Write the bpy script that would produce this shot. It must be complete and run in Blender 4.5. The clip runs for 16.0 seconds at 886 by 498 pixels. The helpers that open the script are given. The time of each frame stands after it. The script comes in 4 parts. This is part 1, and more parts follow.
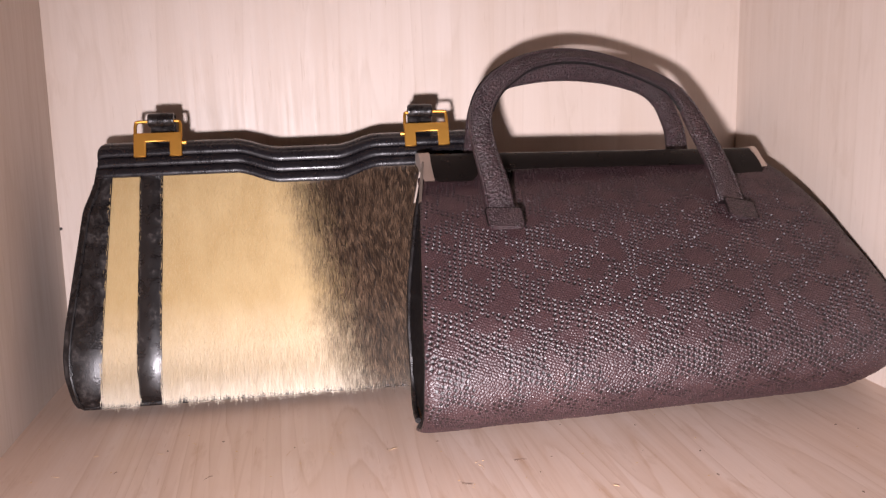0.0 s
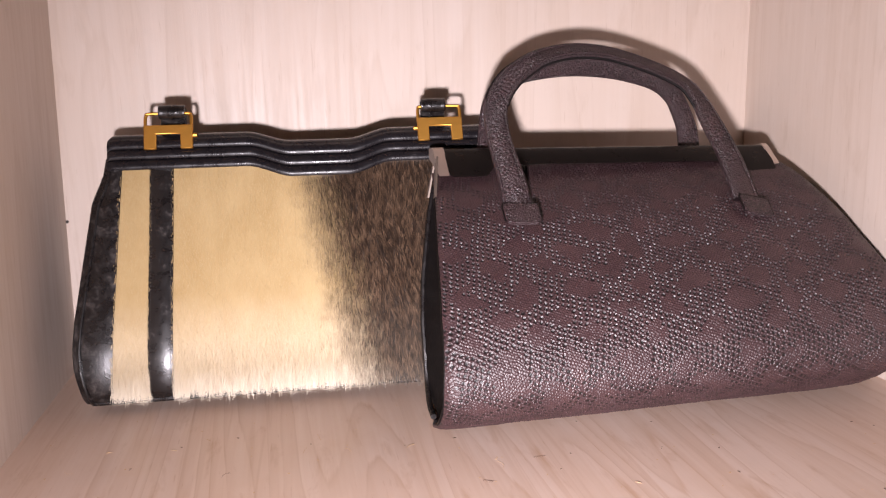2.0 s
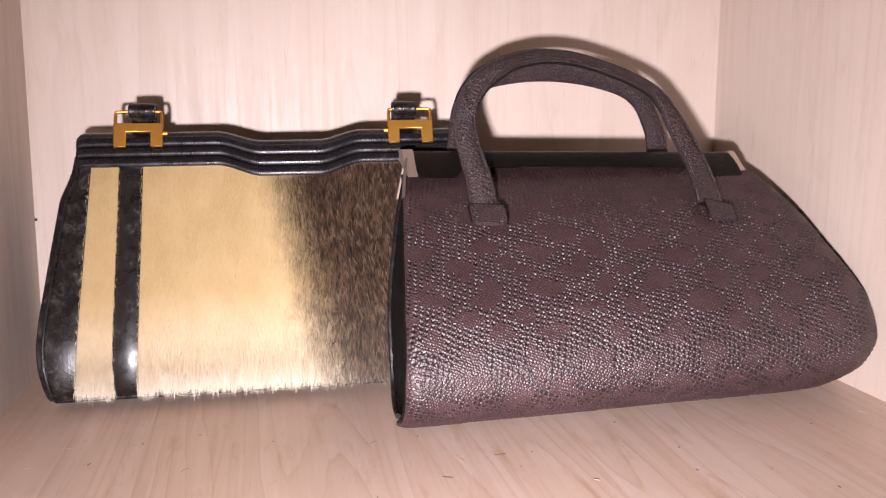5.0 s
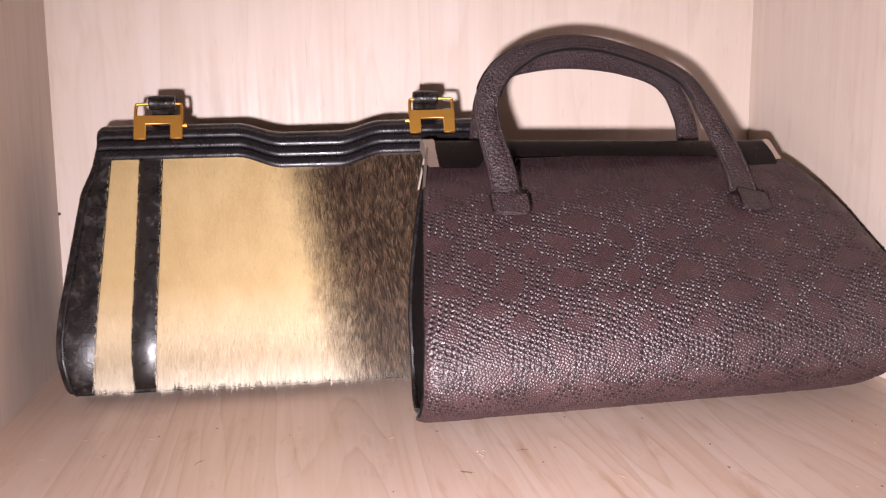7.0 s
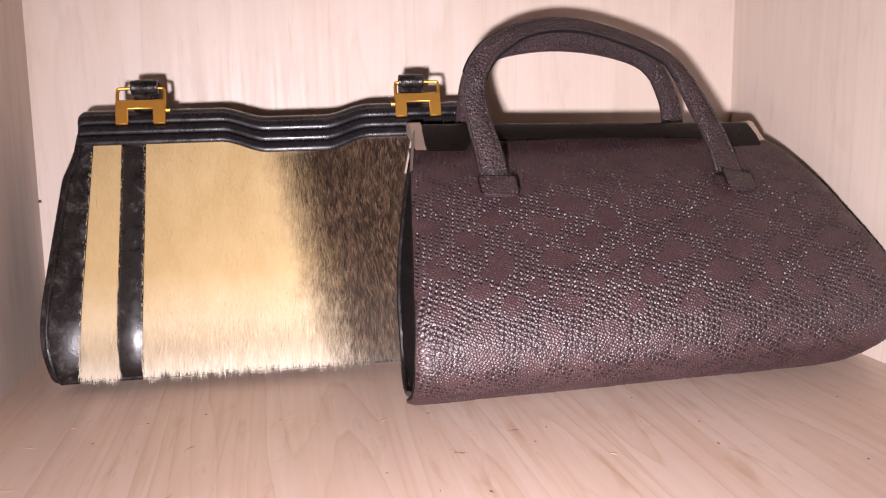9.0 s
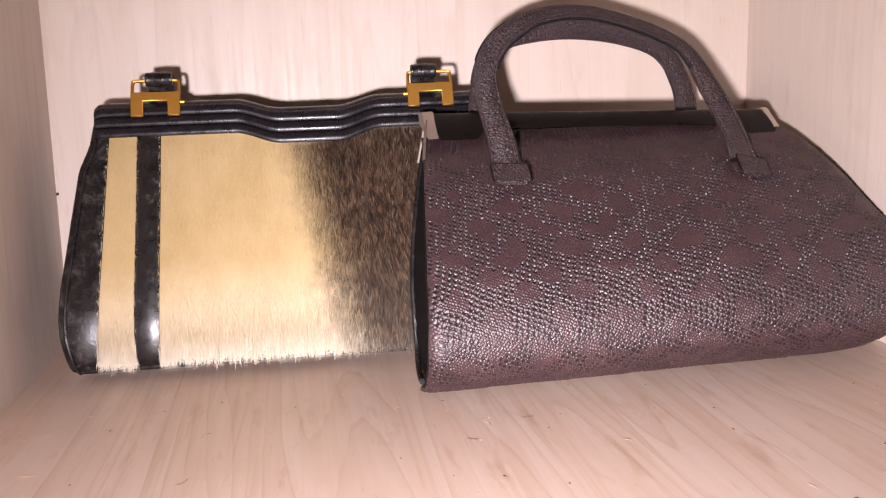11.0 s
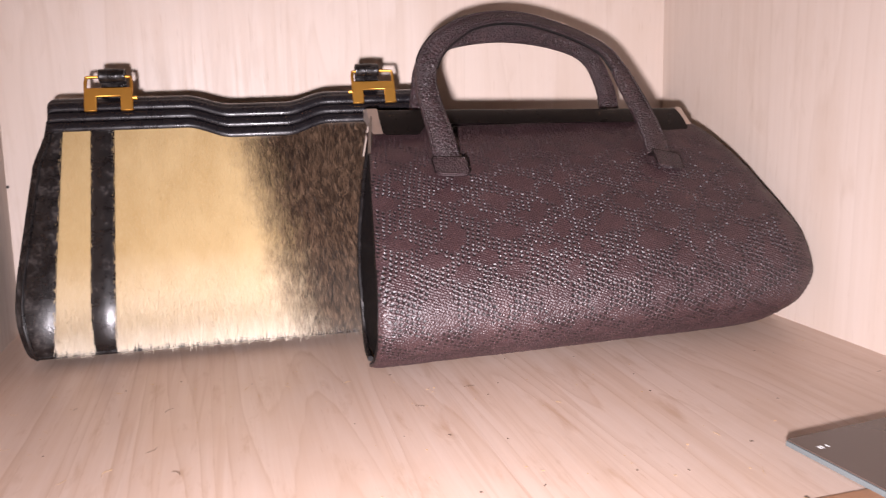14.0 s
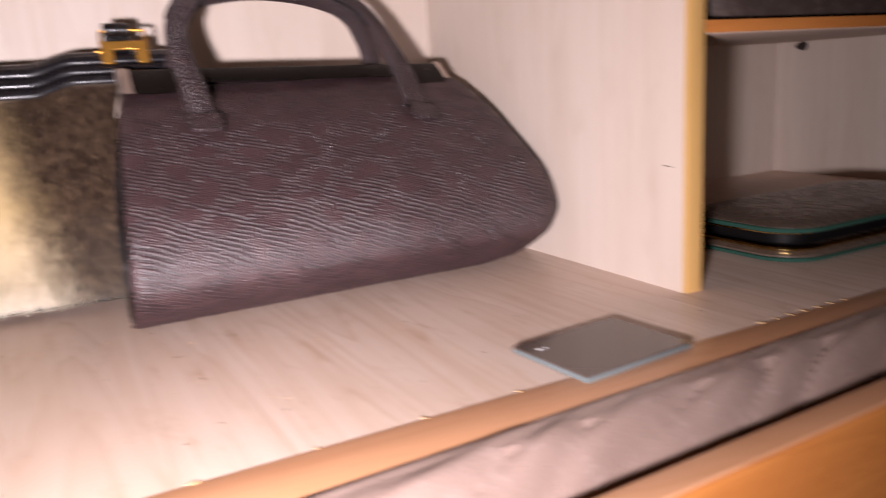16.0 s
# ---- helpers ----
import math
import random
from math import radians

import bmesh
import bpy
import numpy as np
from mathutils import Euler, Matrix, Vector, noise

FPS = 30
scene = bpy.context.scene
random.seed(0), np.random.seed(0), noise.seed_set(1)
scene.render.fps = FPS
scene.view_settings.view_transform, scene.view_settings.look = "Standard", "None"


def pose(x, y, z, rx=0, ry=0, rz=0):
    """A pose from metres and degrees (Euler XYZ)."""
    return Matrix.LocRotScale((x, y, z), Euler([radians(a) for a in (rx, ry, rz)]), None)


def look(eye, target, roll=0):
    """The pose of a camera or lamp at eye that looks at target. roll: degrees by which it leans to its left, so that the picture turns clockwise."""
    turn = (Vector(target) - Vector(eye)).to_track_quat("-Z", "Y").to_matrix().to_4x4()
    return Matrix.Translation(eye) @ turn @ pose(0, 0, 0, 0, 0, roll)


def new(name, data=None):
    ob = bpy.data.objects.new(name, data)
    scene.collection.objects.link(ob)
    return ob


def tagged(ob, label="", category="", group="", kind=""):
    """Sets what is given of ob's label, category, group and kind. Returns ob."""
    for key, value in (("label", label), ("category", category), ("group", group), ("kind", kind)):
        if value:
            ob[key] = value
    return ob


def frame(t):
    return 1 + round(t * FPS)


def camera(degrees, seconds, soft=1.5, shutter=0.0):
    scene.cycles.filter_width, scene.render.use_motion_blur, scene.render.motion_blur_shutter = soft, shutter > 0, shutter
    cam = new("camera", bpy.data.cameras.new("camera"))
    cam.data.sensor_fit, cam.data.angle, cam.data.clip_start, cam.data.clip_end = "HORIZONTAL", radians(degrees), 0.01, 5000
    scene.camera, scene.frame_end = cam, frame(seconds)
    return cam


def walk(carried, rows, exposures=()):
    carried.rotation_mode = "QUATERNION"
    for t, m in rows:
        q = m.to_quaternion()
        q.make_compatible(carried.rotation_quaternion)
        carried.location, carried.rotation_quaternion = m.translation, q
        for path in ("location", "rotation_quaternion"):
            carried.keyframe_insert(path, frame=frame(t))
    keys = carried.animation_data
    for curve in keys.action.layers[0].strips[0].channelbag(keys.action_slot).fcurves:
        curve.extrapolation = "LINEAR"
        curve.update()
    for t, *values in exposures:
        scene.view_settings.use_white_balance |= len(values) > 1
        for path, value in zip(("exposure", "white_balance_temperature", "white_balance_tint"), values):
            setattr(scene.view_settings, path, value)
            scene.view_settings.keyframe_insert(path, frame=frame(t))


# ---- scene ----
cam = camera(59.8, 16.0, soft=1.2, shutter=0.9)
PATH = [
    (0, (0.014, 0.046, 0.2), (0.362, 1.98, -0.168), -2.0),
    (0.5, (0.012, 0.054, 0.199), (0.356, 1.986, -0.188), -1.6),
    (1, (0.006, 0.053, 0.199), (0.358, 1.985, -0.182), -1.3),
    (1.5, (-0.001, 0.053, 0.202), (0.363, 1.983, -0.179), -1.4),
    (2, (-0.004, 0.053, 0.2), (0.377, 1.978, -0.181), -1.5),
    (2.5, (-0.006, 0.053, 0.2), (0.399, 1.972, -0.193), -1.0),
    (3, (-0.008, 0.046, 0.201), (0.438, 1.955, -0.192), -1.0),
    (3.2, (-0.008, 0.042, 0.201), (0.447, 1.951, -0.187), -0.9),
    (5.3, (0.01, 0.048, 0.186), (0.405, 1.98, -0.143), -0.6),
    (5.5, (0.011, 0.051, 0.184), (0.379, 1.99, -0.139), -0.9),
    (6, (0.016, 0.052, 0.184), (0.345, 1.998, -0.139), -1.4),
    (6.5, (0.016, 0.053, 0.18), (0.327, 2.003, -0.138), -1.2),
    (7, (0.019, 0.055, 0.178), (0.346, 2.001, -0.146), -1.3),
    (7.5, (0.018, 0.057, 0.175), (0.368, 1.999, -0.154), -1.5),
    (8, (0.013, 0.057, 0.174), (0.39, 1.989, -0.181), -1.5),
    (10.3, (0.013, 0.05, 0.172), (0.381, 1.985, -0.174), -2.0),
    (10.5, (0.014, 0.049, 0.171), (0.363, 1.986, -0.18), -2.1),
    (11, (0.014, 0.054, 0.169), (0.353, 1.992, -0.191), -2.2),
    (11.5, (0.01, 0.059, 0.168), (0.402, 1.983, -0.211), -2.3),
    (12, (0.005, 0.052, 0.172), (0.433, 1.968, -0.207), -2.0),
    (12.5, (0.001, 0.042, 0.172), (0.468, 1.95, -0.202), -1.7),
    (13, (-0.002, 0.033, 0.171), (0.469, 1.941, -0.2), -1.8),
    (13.5, (-0.004, 0.024, 0.168), (0.476, 1.93, -0.201), -1.9),
    (14, (-0.002, 0.016, 0.168), (0.507, 1.915, -0.2), -1.8),
    (14.5, (-0.001, 0.014, 0.166), (0.559, 1.898, -0.203), -2.3),
    (15, (-0.003, 0.009, 0.16), (0.649, 1.862, -0.22), -2.5),
    (15.5, (0.0, -0.004, 0.155), (0.78, 1.793, -0.247), -2.9),
    (16, (0.036, -0.022, 0.147), (0.931, 1.713, -0.288), -3.5),
]
walk(cam, [(t, look(eye, target, roll)) for t, eye, target, roll in PATH], exposures=[(0, -0.13), (3, -0.06), (5.5, 0.0), (12.5, 0.0), (14, -0.07), (15, -0.10), (16, -0.22)])

# ---- world and light ----
world = bpy.data.worlds.new("world")
scene.world = world
world.use_nodes = True
world.node_tree.nodes["Background"].inputs[0].default_value = (1.0, 0.86, 0.80, 1)
world.node_tree.nodes["Background"].inputs[1].default_value = 0.1


def area_lamp(name, eye, target, size, watts, color):
    d = bpy.data.lights.new(name, "AREA")
    d.shape, d.size, d.energy, d.color = "DISK", size, watts, color
    d.spread = radians(104)
    ob = new(name, d)
    ob.matrix_world = look(eye, target)
    return ob


# the small video lamp beside the lens, low and to its left
area_lamp("video_lamp", (-0.060, -0.050, 0.103), (0.19, 0.52, 0.01), 0.036, 4.1, (0.99, 0.90, 0.975))

# ---- materials ----
def material(name, rough=0.5, metal=0.0, color=(0.5, 0.5, 0.5)):
    m = bpy.data.materials.new(name)
    m.use_nodes = True
    b = m.node_tree.nodes["Principled BSDF"]
    b.inputs["Base Color"].default_value = (*color, 1)
    b.inputs["Roughness"].default_value = rough
    b.inputs["Metallic"].default_value = metal
    return m, m.node_tree.nodes, m.node_tree.links, b


def coords(n, l, scale=(1, 1, 1), kind="Object", rot=(0, 0, 0)):
    tc, mp = n.new("ShaderNodeTexCoord"), n.new("ShaderNodeMapping")
    mp.inputs["Scale"].default_value = scale
    mp.inputs["Rotation"].default_value = [radians(a) for a in rot]
    l.new(tc.outputs[kind], mp.inputs["Vector"])
    return mp.outputs[0]


def noise_tex(n, l, vec, scale, detail=4, rough=0.55, distort=0.0):
    t = n.new("ShaderNodeTexNoise")
    t.inputs["Scale"].default_value, t.inputs["Detail"].default_value = scale, detail
    t.inputs["Roughness"].default_value, t.inputs["Distortion"].default_value = rough, distort
    l.new(vec, t.inputs["Vector"])
    return t.outputs["Fac"]


def ramp(n, l, fac, stops):
    r = n.new("ShaderNodeValToRGB")
    e = r.color_ramp.elements
    while len(e) < len(stops):
        e.new(0.5)
    for k, (p, c) in zip(e, stops):
        k.position = p
        k.color = (*c, 1) if len(c) == 3 else c
    l.new(fac, r.inputs[0])
    return r.outputs[0]


def grey(v):
    return (v, v, v)


def mix(n, l, fac, a, b, kind="MIX"):
    x = n.new("ShaderNodeMix")
    x.data_type, x.blend_type = "RGBA", kind
    for sock, v in ((x.inputs["Factor"], fac), (x.inputs["A"], a), (x.inputs["B"], b)):
        if isinstance(v, (int, float)):
            sock.default_value = v
        elif isinstance(v, tuple):
            sock.default_value = (*v, 1)
        else:
            l.new(v, sock)
    return x.outputs["Result"]


def math_node(n, l, op, a, b=0.0):
    x = n.new("ShaderNodeMath")
    x.operation = op
    for sock, v in zip(x.inputs, (a, b)):
        if isinstance(v, (int, float)):
            sock.default_value = v
        else:
            l.new(v, sock)
    return x.outputs[0]


def bump(n, l, b, height, strength, distance):
    k = n.new("ShaderNodeBump")
    k.inputs["Strength"].default_value, k.inputs["Distance"].default_value = strength, distance
    l.new(height, k.inputs["Height"])
    l.new(k.outputs[0], b.inputs["Normal"])
    return k


def wood(name, grain, pale, dark, streak, rough=0.5, figure=0.20, fleck=0.3, wave=0.3, fine_amount=0.22, ring=16.0, band=0.45):
    """Planed board with its grain along x, y or z: broad soft bands, year rings, fine pores, stains."""
    m, n, l, b = material(name, rough)
    sc = lambda a, c: tuple(c if g == grain else a for g in "xyz")
    broad = noise_tex(n, l, coords(n, l, sc(13, 1.6)), 1.0, 3, 0.5, 0.6 + wave)
    rings = noise_tex(n, l, coords(n, l, sc(52, 3.2)), 1.0, 3, 0.55, wave)
    fine = noise_tex(n, l, coords(n, l, sc(260, 7.0)), 1.0, 5, 0.62, 0.3)
    lines = noise_tex(n, l, coords(n, l, sc(95, 3.0)), 1.0, 2, 0.5, wave)
    flecks = noise_tex(n, l, coords(n, l, sc(520, 40)), 1.0, 2, 0.5)
    cloud = noise_tex(n, l, coords(n, l), 16, 4, 0.6)
    c = mix(n, l, ramp(n, l, broad, [(0.36, grey(band)), (0.62, grey(0.0))]), pale, dark)
    c = mix(n, l, ramp(n, l, rings, [(0.40, grey(band * 0.6)), (0.58, grey(0.0))]), c, dark)
    c = mix(n, l, ramp(n, l, fine, [(0.38, grey(fine_amount)), (0.60, grey(0.0))]), c, dark)
    c = mix(n, l, ramp(n, l, lines, [(0.60, grey(0.0)), (0.66, grey(figure * 0.5)), (0.71, grey(0.03))]), c, streak)
    # year rings: thin wavering lines, closer and wider apart in turn
    field = noise_tex(n, l, coords(n, l, sc(11, 0.9)), 1.0, 1.5, 0.45, 0.15 + 0.25 * wave)
    year = math_node(n, l, "FRACT", math_node(n, l, "MULTIPLY", math_node(n, l, "ADD", field, math_node(n, l, "MULTIPLY", fine, 0.012)), ring))
    year = ramp(n, l, year, [(0.45, grey(0.0)), (0.86, grey(0.45)), (0.94, grey(1.0)), (1.0, grey(0.0))])
    broken = ramp(n, l, rings, [(0.34, grey(0.25)), (0.62, grey(1.0))])
    c = mix(n, l, math_node(n, l, "MULTIPLY", math_node(n, l, "MULTIPLY", year, broken), figure), c, streak)
    c = mix(n, l, ramp(n, l, flecks, [(0.68, grey(0.0)), (0.76, grey(fleck))]), c, streak)
    c = mix(n, l, ramp(n, l, cloud, [(0.52, grey(0.0)), (0.72, grey(0.35))]), c, dark)
    smudge = noise_tex(n, l, coords(n, l, sc(75, 17)), 1.0, 4, 0.65, 0.4)
    c = mix(n, l, ramp(n, l, smudge, [(0.57, grey(0.0)), (0.72, grey(figure))]), c, streak)
    l.new(c, b.inputs["Base Color"])
    l.new(ramp(n, l, fine, [(0.3, grey(rough + 0.1)), (0.7, grey(rough - 0.08))]), b.inputs["Roughness"])
    bump(n, l, b, fine, 0.2, 0.0005)
    return m


PALE, TAN, STREAK = (0.61, 0.515, 0.450), (0.53, 0.42, 0.34), (0.36, 0.25, 0.17)
wood_wall = wood("pale_birch_upright", "z", PALE, TAN, STREAK)
wood_floor = wood("pale_birch_board", "y", (0.66, 0.512, 0.430), (0.56, 0.385, 0.280), (0.40, 0.225, 0.125), 0.42, 0.42, 0.35, 0.9, 0.2, 22.0, 0.38)
wood_edge = wood("lacquered_edging", "x", (0.50, 0.255, 0.135), (0.41, 0.19, 0.09), (0.27, 0.11, 0.04), 0.38)
wood_edge_up = wood("lacquered_edging_upright", "z", (0.60, 0.36, 0.13), (0.50, 0.28, 0.09), (0.32, 0.16, 0.05), 0.4)
wood_front = wood("orange_lacquered_front", "x", (0.50, 0.19, 0.05), (0.40, 0.13, 0.03), (0.2, 0.05, 0.012), 0.3)


def leather(name, base, scuff, rough=0.36, scuffs=0.62, grain=900, cut=0.72, relief=0.28, gloss=0.35):
    m, n, l, b = material(name, rough)
    v = coords(n, l)
    big = noise_tex(n, l, v, 110, 5, 0.65)
    small = noise_tex(n, l, v, 380, 4, 0.7)
    both = math_node(n, l, "ADD", math_node(n, l, "MULTIPLY", big, 0.6), math_node(n, l, "MULTIPLY", small, 0.4))
    worn = ramp(n, l, both, [(scuffs, grey(0.0)), (cut, grey(1.0))])
    l.new(mix(n, l, worn, base, scuff), b.inputs["Base Color"])
    l.new(ramp(n, l, big, [(0.3, grey(rough - 0.08)), (0.7, grey(rough + 0.16))]), b.inputs["Roughness"])
    vor = n.new("ShaderNodeTexVoronoi")
    vor.inputs["Scale"].default_value = grain
    l.new(v, vor.inputs["Vector"])
    h = math_node(n, l, "ADD", vor.outputs["Distance"], math_node(n, l, "MULTIPLY", big, 2.0))
    bump(n, l, b, h, relief, 0.0006)
    b.inputs["Specular IOR Level"].default_value = gloss
    return m


black_leather = leather("black_leather", (0.008, 0.0062, 0.0060), (0.11, 0.09, 0.085), 0.27, 0.57, 1100, 0.80, 0.08, 0.6)
black_scuffed = leather("scuffed_black_leather", (0.008, 0.0062, 0.006), (0.085, 0.072, 0.068), 0.27, 0.51, 1100, 0.74, 0.14, 0.45)
frame_leather = leather("ridged_black_leather", (0.010, 0.0085, 0.010), (0.13, 0.115, 0.115), 0.26, 0.60, 800, 0.80, 0.08, 0.36)
gusset_leather = leather("dark_gusset_leather", (0.005, 0.004, 0.004), (0.04, 0.035, 0.035), 0.5, 0.66, 900, 0.78, 0.2, 0.15)
drawer_leather = leather("brown_wrinkled_leather", (0.225, 0.155, 0.128), (0.30, 0.22, 0.19), 0.33, 0.54, 500, 0.76, 0.15, 0.9)
dark_brown_leather = leather("dark_brown_leather", (0.05, 0.034, 0.028), (0.10, 0.07, 0.06), 0.5, 0.5, 600, 0.7)
clutch_leather = leather("olive_brown_leather", (0.095, 0.066, 0.050), (0.13, 0.092, 0.07), 0.24, 0.6, 700, 0.8)


def reptile(name, size, tint=1.0):
    """Embossed reptile leather: beads and pits in slanted rows, gathered in patches over finer scales."""
    m, n, l, b = material(name, 0.4)
    uv = coords(n, l, kind="UV")
    warp = n.new("ShaderNodeTexNoise")
    warp.inputs["Scale"].default_value, warp.inputs["Detail"].default_value = 0.07 / size, 1
    l.new(uv, warp.inputs["Vector"])
    sub = n.new("ShaderNodeVectorMath")
    sub.operation = "MULTIPLY_ADD"
    l.new(warp.outputs["Color"], sub.inputs[0])
    sub.inputs[1].default_value = (1.5 * size,) * 3
    l.new(uv, sub.inputs[2])
    jit = n.new("ShaderNodeTexNoise")
    jit.inputs["Scale"].default_value, jit.inputs["Detail"].default_value = 0.7 / size, 2
    l.new(uv, jit.inputs["Vector"])
    sub2 = n.new("ShaderNodeVectorMath")
    sub2.operation = "MULTIPLY_ADD"
    l.new(jit.outputs["Color"], sub2.inputs[0])
    sub2.inputs[1].default_value = (0.8 * size,) * 3
    l.new(sub.outputs[0], sub2.inputs[2])

    def cells(period, turn, loose, squash):
        mp = n.new("ShaderNodeMapping")
        mp.inputs["Rotation"].default_value = (0, 0, radians(turn))
        mp.inputs["Scale"].default_value = (1.0, squash, 1.0)
        l.new(sub.outputs[0], mp.inputs["Vector"])
        v = n.new("ShaderNodeTexVoronoi")
        v.voronoi_dimensions = "2D"
        v.inputs["Scale"].default_value, v.inputs["Randomness"].default_value = 1 / period, loose
        l.new(mp.outputs[0], v.inputs["Vector"])
        return v

    big, small = cells(size * 1.08, 41, 0.13, 1.05), cells(size * 0.5, 41, 0.2, 1.25)
    dome = ramp(n, l, big.outputs["Distance"], [(0.0, grey(1.0)), (0.22, grey(0.85)), (0.46, grey(0.0))])
    pick = n.new("ShaderNodeSeparateColor")
    l.new(big.outputs["Color"], pick.inputs[0])
    sign = ramp(n, l, pick.outputs[0], [(0.46, grey(0.0)), (0.50, grey(1.0))])
    sign = math_node(n, l, "SUBTRACT", math_node(n, l, "MULTIPLY", sign, 2.0), 1.0)
    beads = math_node(n, l, "MULTIPLY", dome, sign)
    scales = ramp(n, l, small.outputs["Distance"], [(0.05, grey(1.0)), (0.5, grey(0.0))])
    pm = n.new("ShaderNodeMapping")
    pm.inputs["Rotation"].default_value = (0, 0, radians(-42))
    pm.inputs["Scale"].default_value = (0.7, 1.6, 1.0)
    l.new(uv, pm.inputs["Vector"])
    patch = ramp(n, l, noise_tex(n, l, pm.outputs[0], 0.11 / size, 1.5, 0.5), [(0.33, grey(0.22)), (0.57, grey(1.0))])
    coarse = math_node(n, l, "MULTIPLY", beads, patch)
    h = math_node(n, l, "ADD", coarse, math_node(n, l, "MULTIPLY", scales, 0.62))
    tone = noise_tex(n, l, uv, 28, 5, 0.6)
    base = ramp(n, l, tone, [(0.3, (0.040 * tint, 0.023 * tint, 0.026 * tint)), (0.55, (0.062 * tint, 0.034 * tint, 0.037 * tint)), (0.75, (0.080 * tint, 0.044 * tint, 0.043 * tint))])
    # pits and grooves darkened, crests paler: shade of the relief multiplied into the colour
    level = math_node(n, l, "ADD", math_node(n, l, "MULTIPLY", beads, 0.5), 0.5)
    bead_dye_shade = ramp(n, l, level, [(0.0, grey(0.06)), (0.22, grey(0.38)), (0.5, grey(0.85)), (0.72, grey(1.0)), (1.0, grey(1.2))])
    scale_dye_shade = ramp(n, l, scales, [(0.0, grey(0.50)), (1.0, grey(1.2))])
    dye_shade = mix(n, l, patch, scale_dye_shade, bead_dye_shade)
    base = mix(n, l, 1.0, base, dye_shade, "MULTIPLY")
    l.new(base, b.inputs["Base Color"])
    rv = noise_tex(n, l, uv, 120, 4, 0.6)
    l.new(ramp(n, l, rv, [(0.3, grey(0.27)), (0.7, grey(0.42))]), b.inputs["Roughness"])
    b.inputs["Specular IOR Level"].default_value = 0.5
    bump(n, l, b, h, 1.0, 0.26 * size)
    return m


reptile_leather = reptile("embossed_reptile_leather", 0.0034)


def reptile_dye_shade(name):
    """Plum-brown, dyed redder where the hide is plain. Crevice shade is put into the colour: nearly black where the
    stamp sank in, paler on the beads.
    """
    m, n, l, b = material(name, 0.36)

    def field(key):
        a = n.new("ShaderNodeAttribute")
        a.attribute_name = key
        return a.outputs["Fac"]
    v = coords(n, l)
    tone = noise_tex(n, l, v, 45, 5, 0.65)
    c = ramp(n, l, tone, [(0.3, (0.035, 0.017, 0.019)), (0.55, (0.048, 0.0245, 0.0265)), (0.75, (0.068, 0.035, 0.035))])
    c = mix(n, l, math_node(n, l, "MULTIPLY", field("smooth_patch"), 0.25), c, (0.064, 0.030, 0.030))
    # bead tops lightened, pits and gaps blackened: relief shading carried by the colour
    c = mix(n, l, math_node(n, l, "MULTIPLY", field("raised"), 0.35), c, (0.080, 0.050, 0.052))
    c = mix(n, l, ramp(n, l, field("pressed_shade"), [(0.04, grey(0.0)), (0.30, grey(0.42)), (0.8, grey(0.97))]), c, (0.006, 0.004, 0.004))
    l.new(c, b.inputs["Base Color"])
    l.new(ramp(n, l, noise_tex(n, l, v, 220, 4, 0.6), [(0.3, grey(0.33)), (0.7, grey(0.50))]), b.inputs["Roughness"])
    b.inputs["Specular IOR Level"].default_value = 0.6
    bump(n, l, b, noise_tex(n, l, v, 1300, 3, 0.65), 0.6, 0.0003)
    return m


reptile_front = reptile_dye_shade("embossed_reptile_front")
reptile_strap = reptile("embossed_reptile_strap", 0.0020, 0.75)


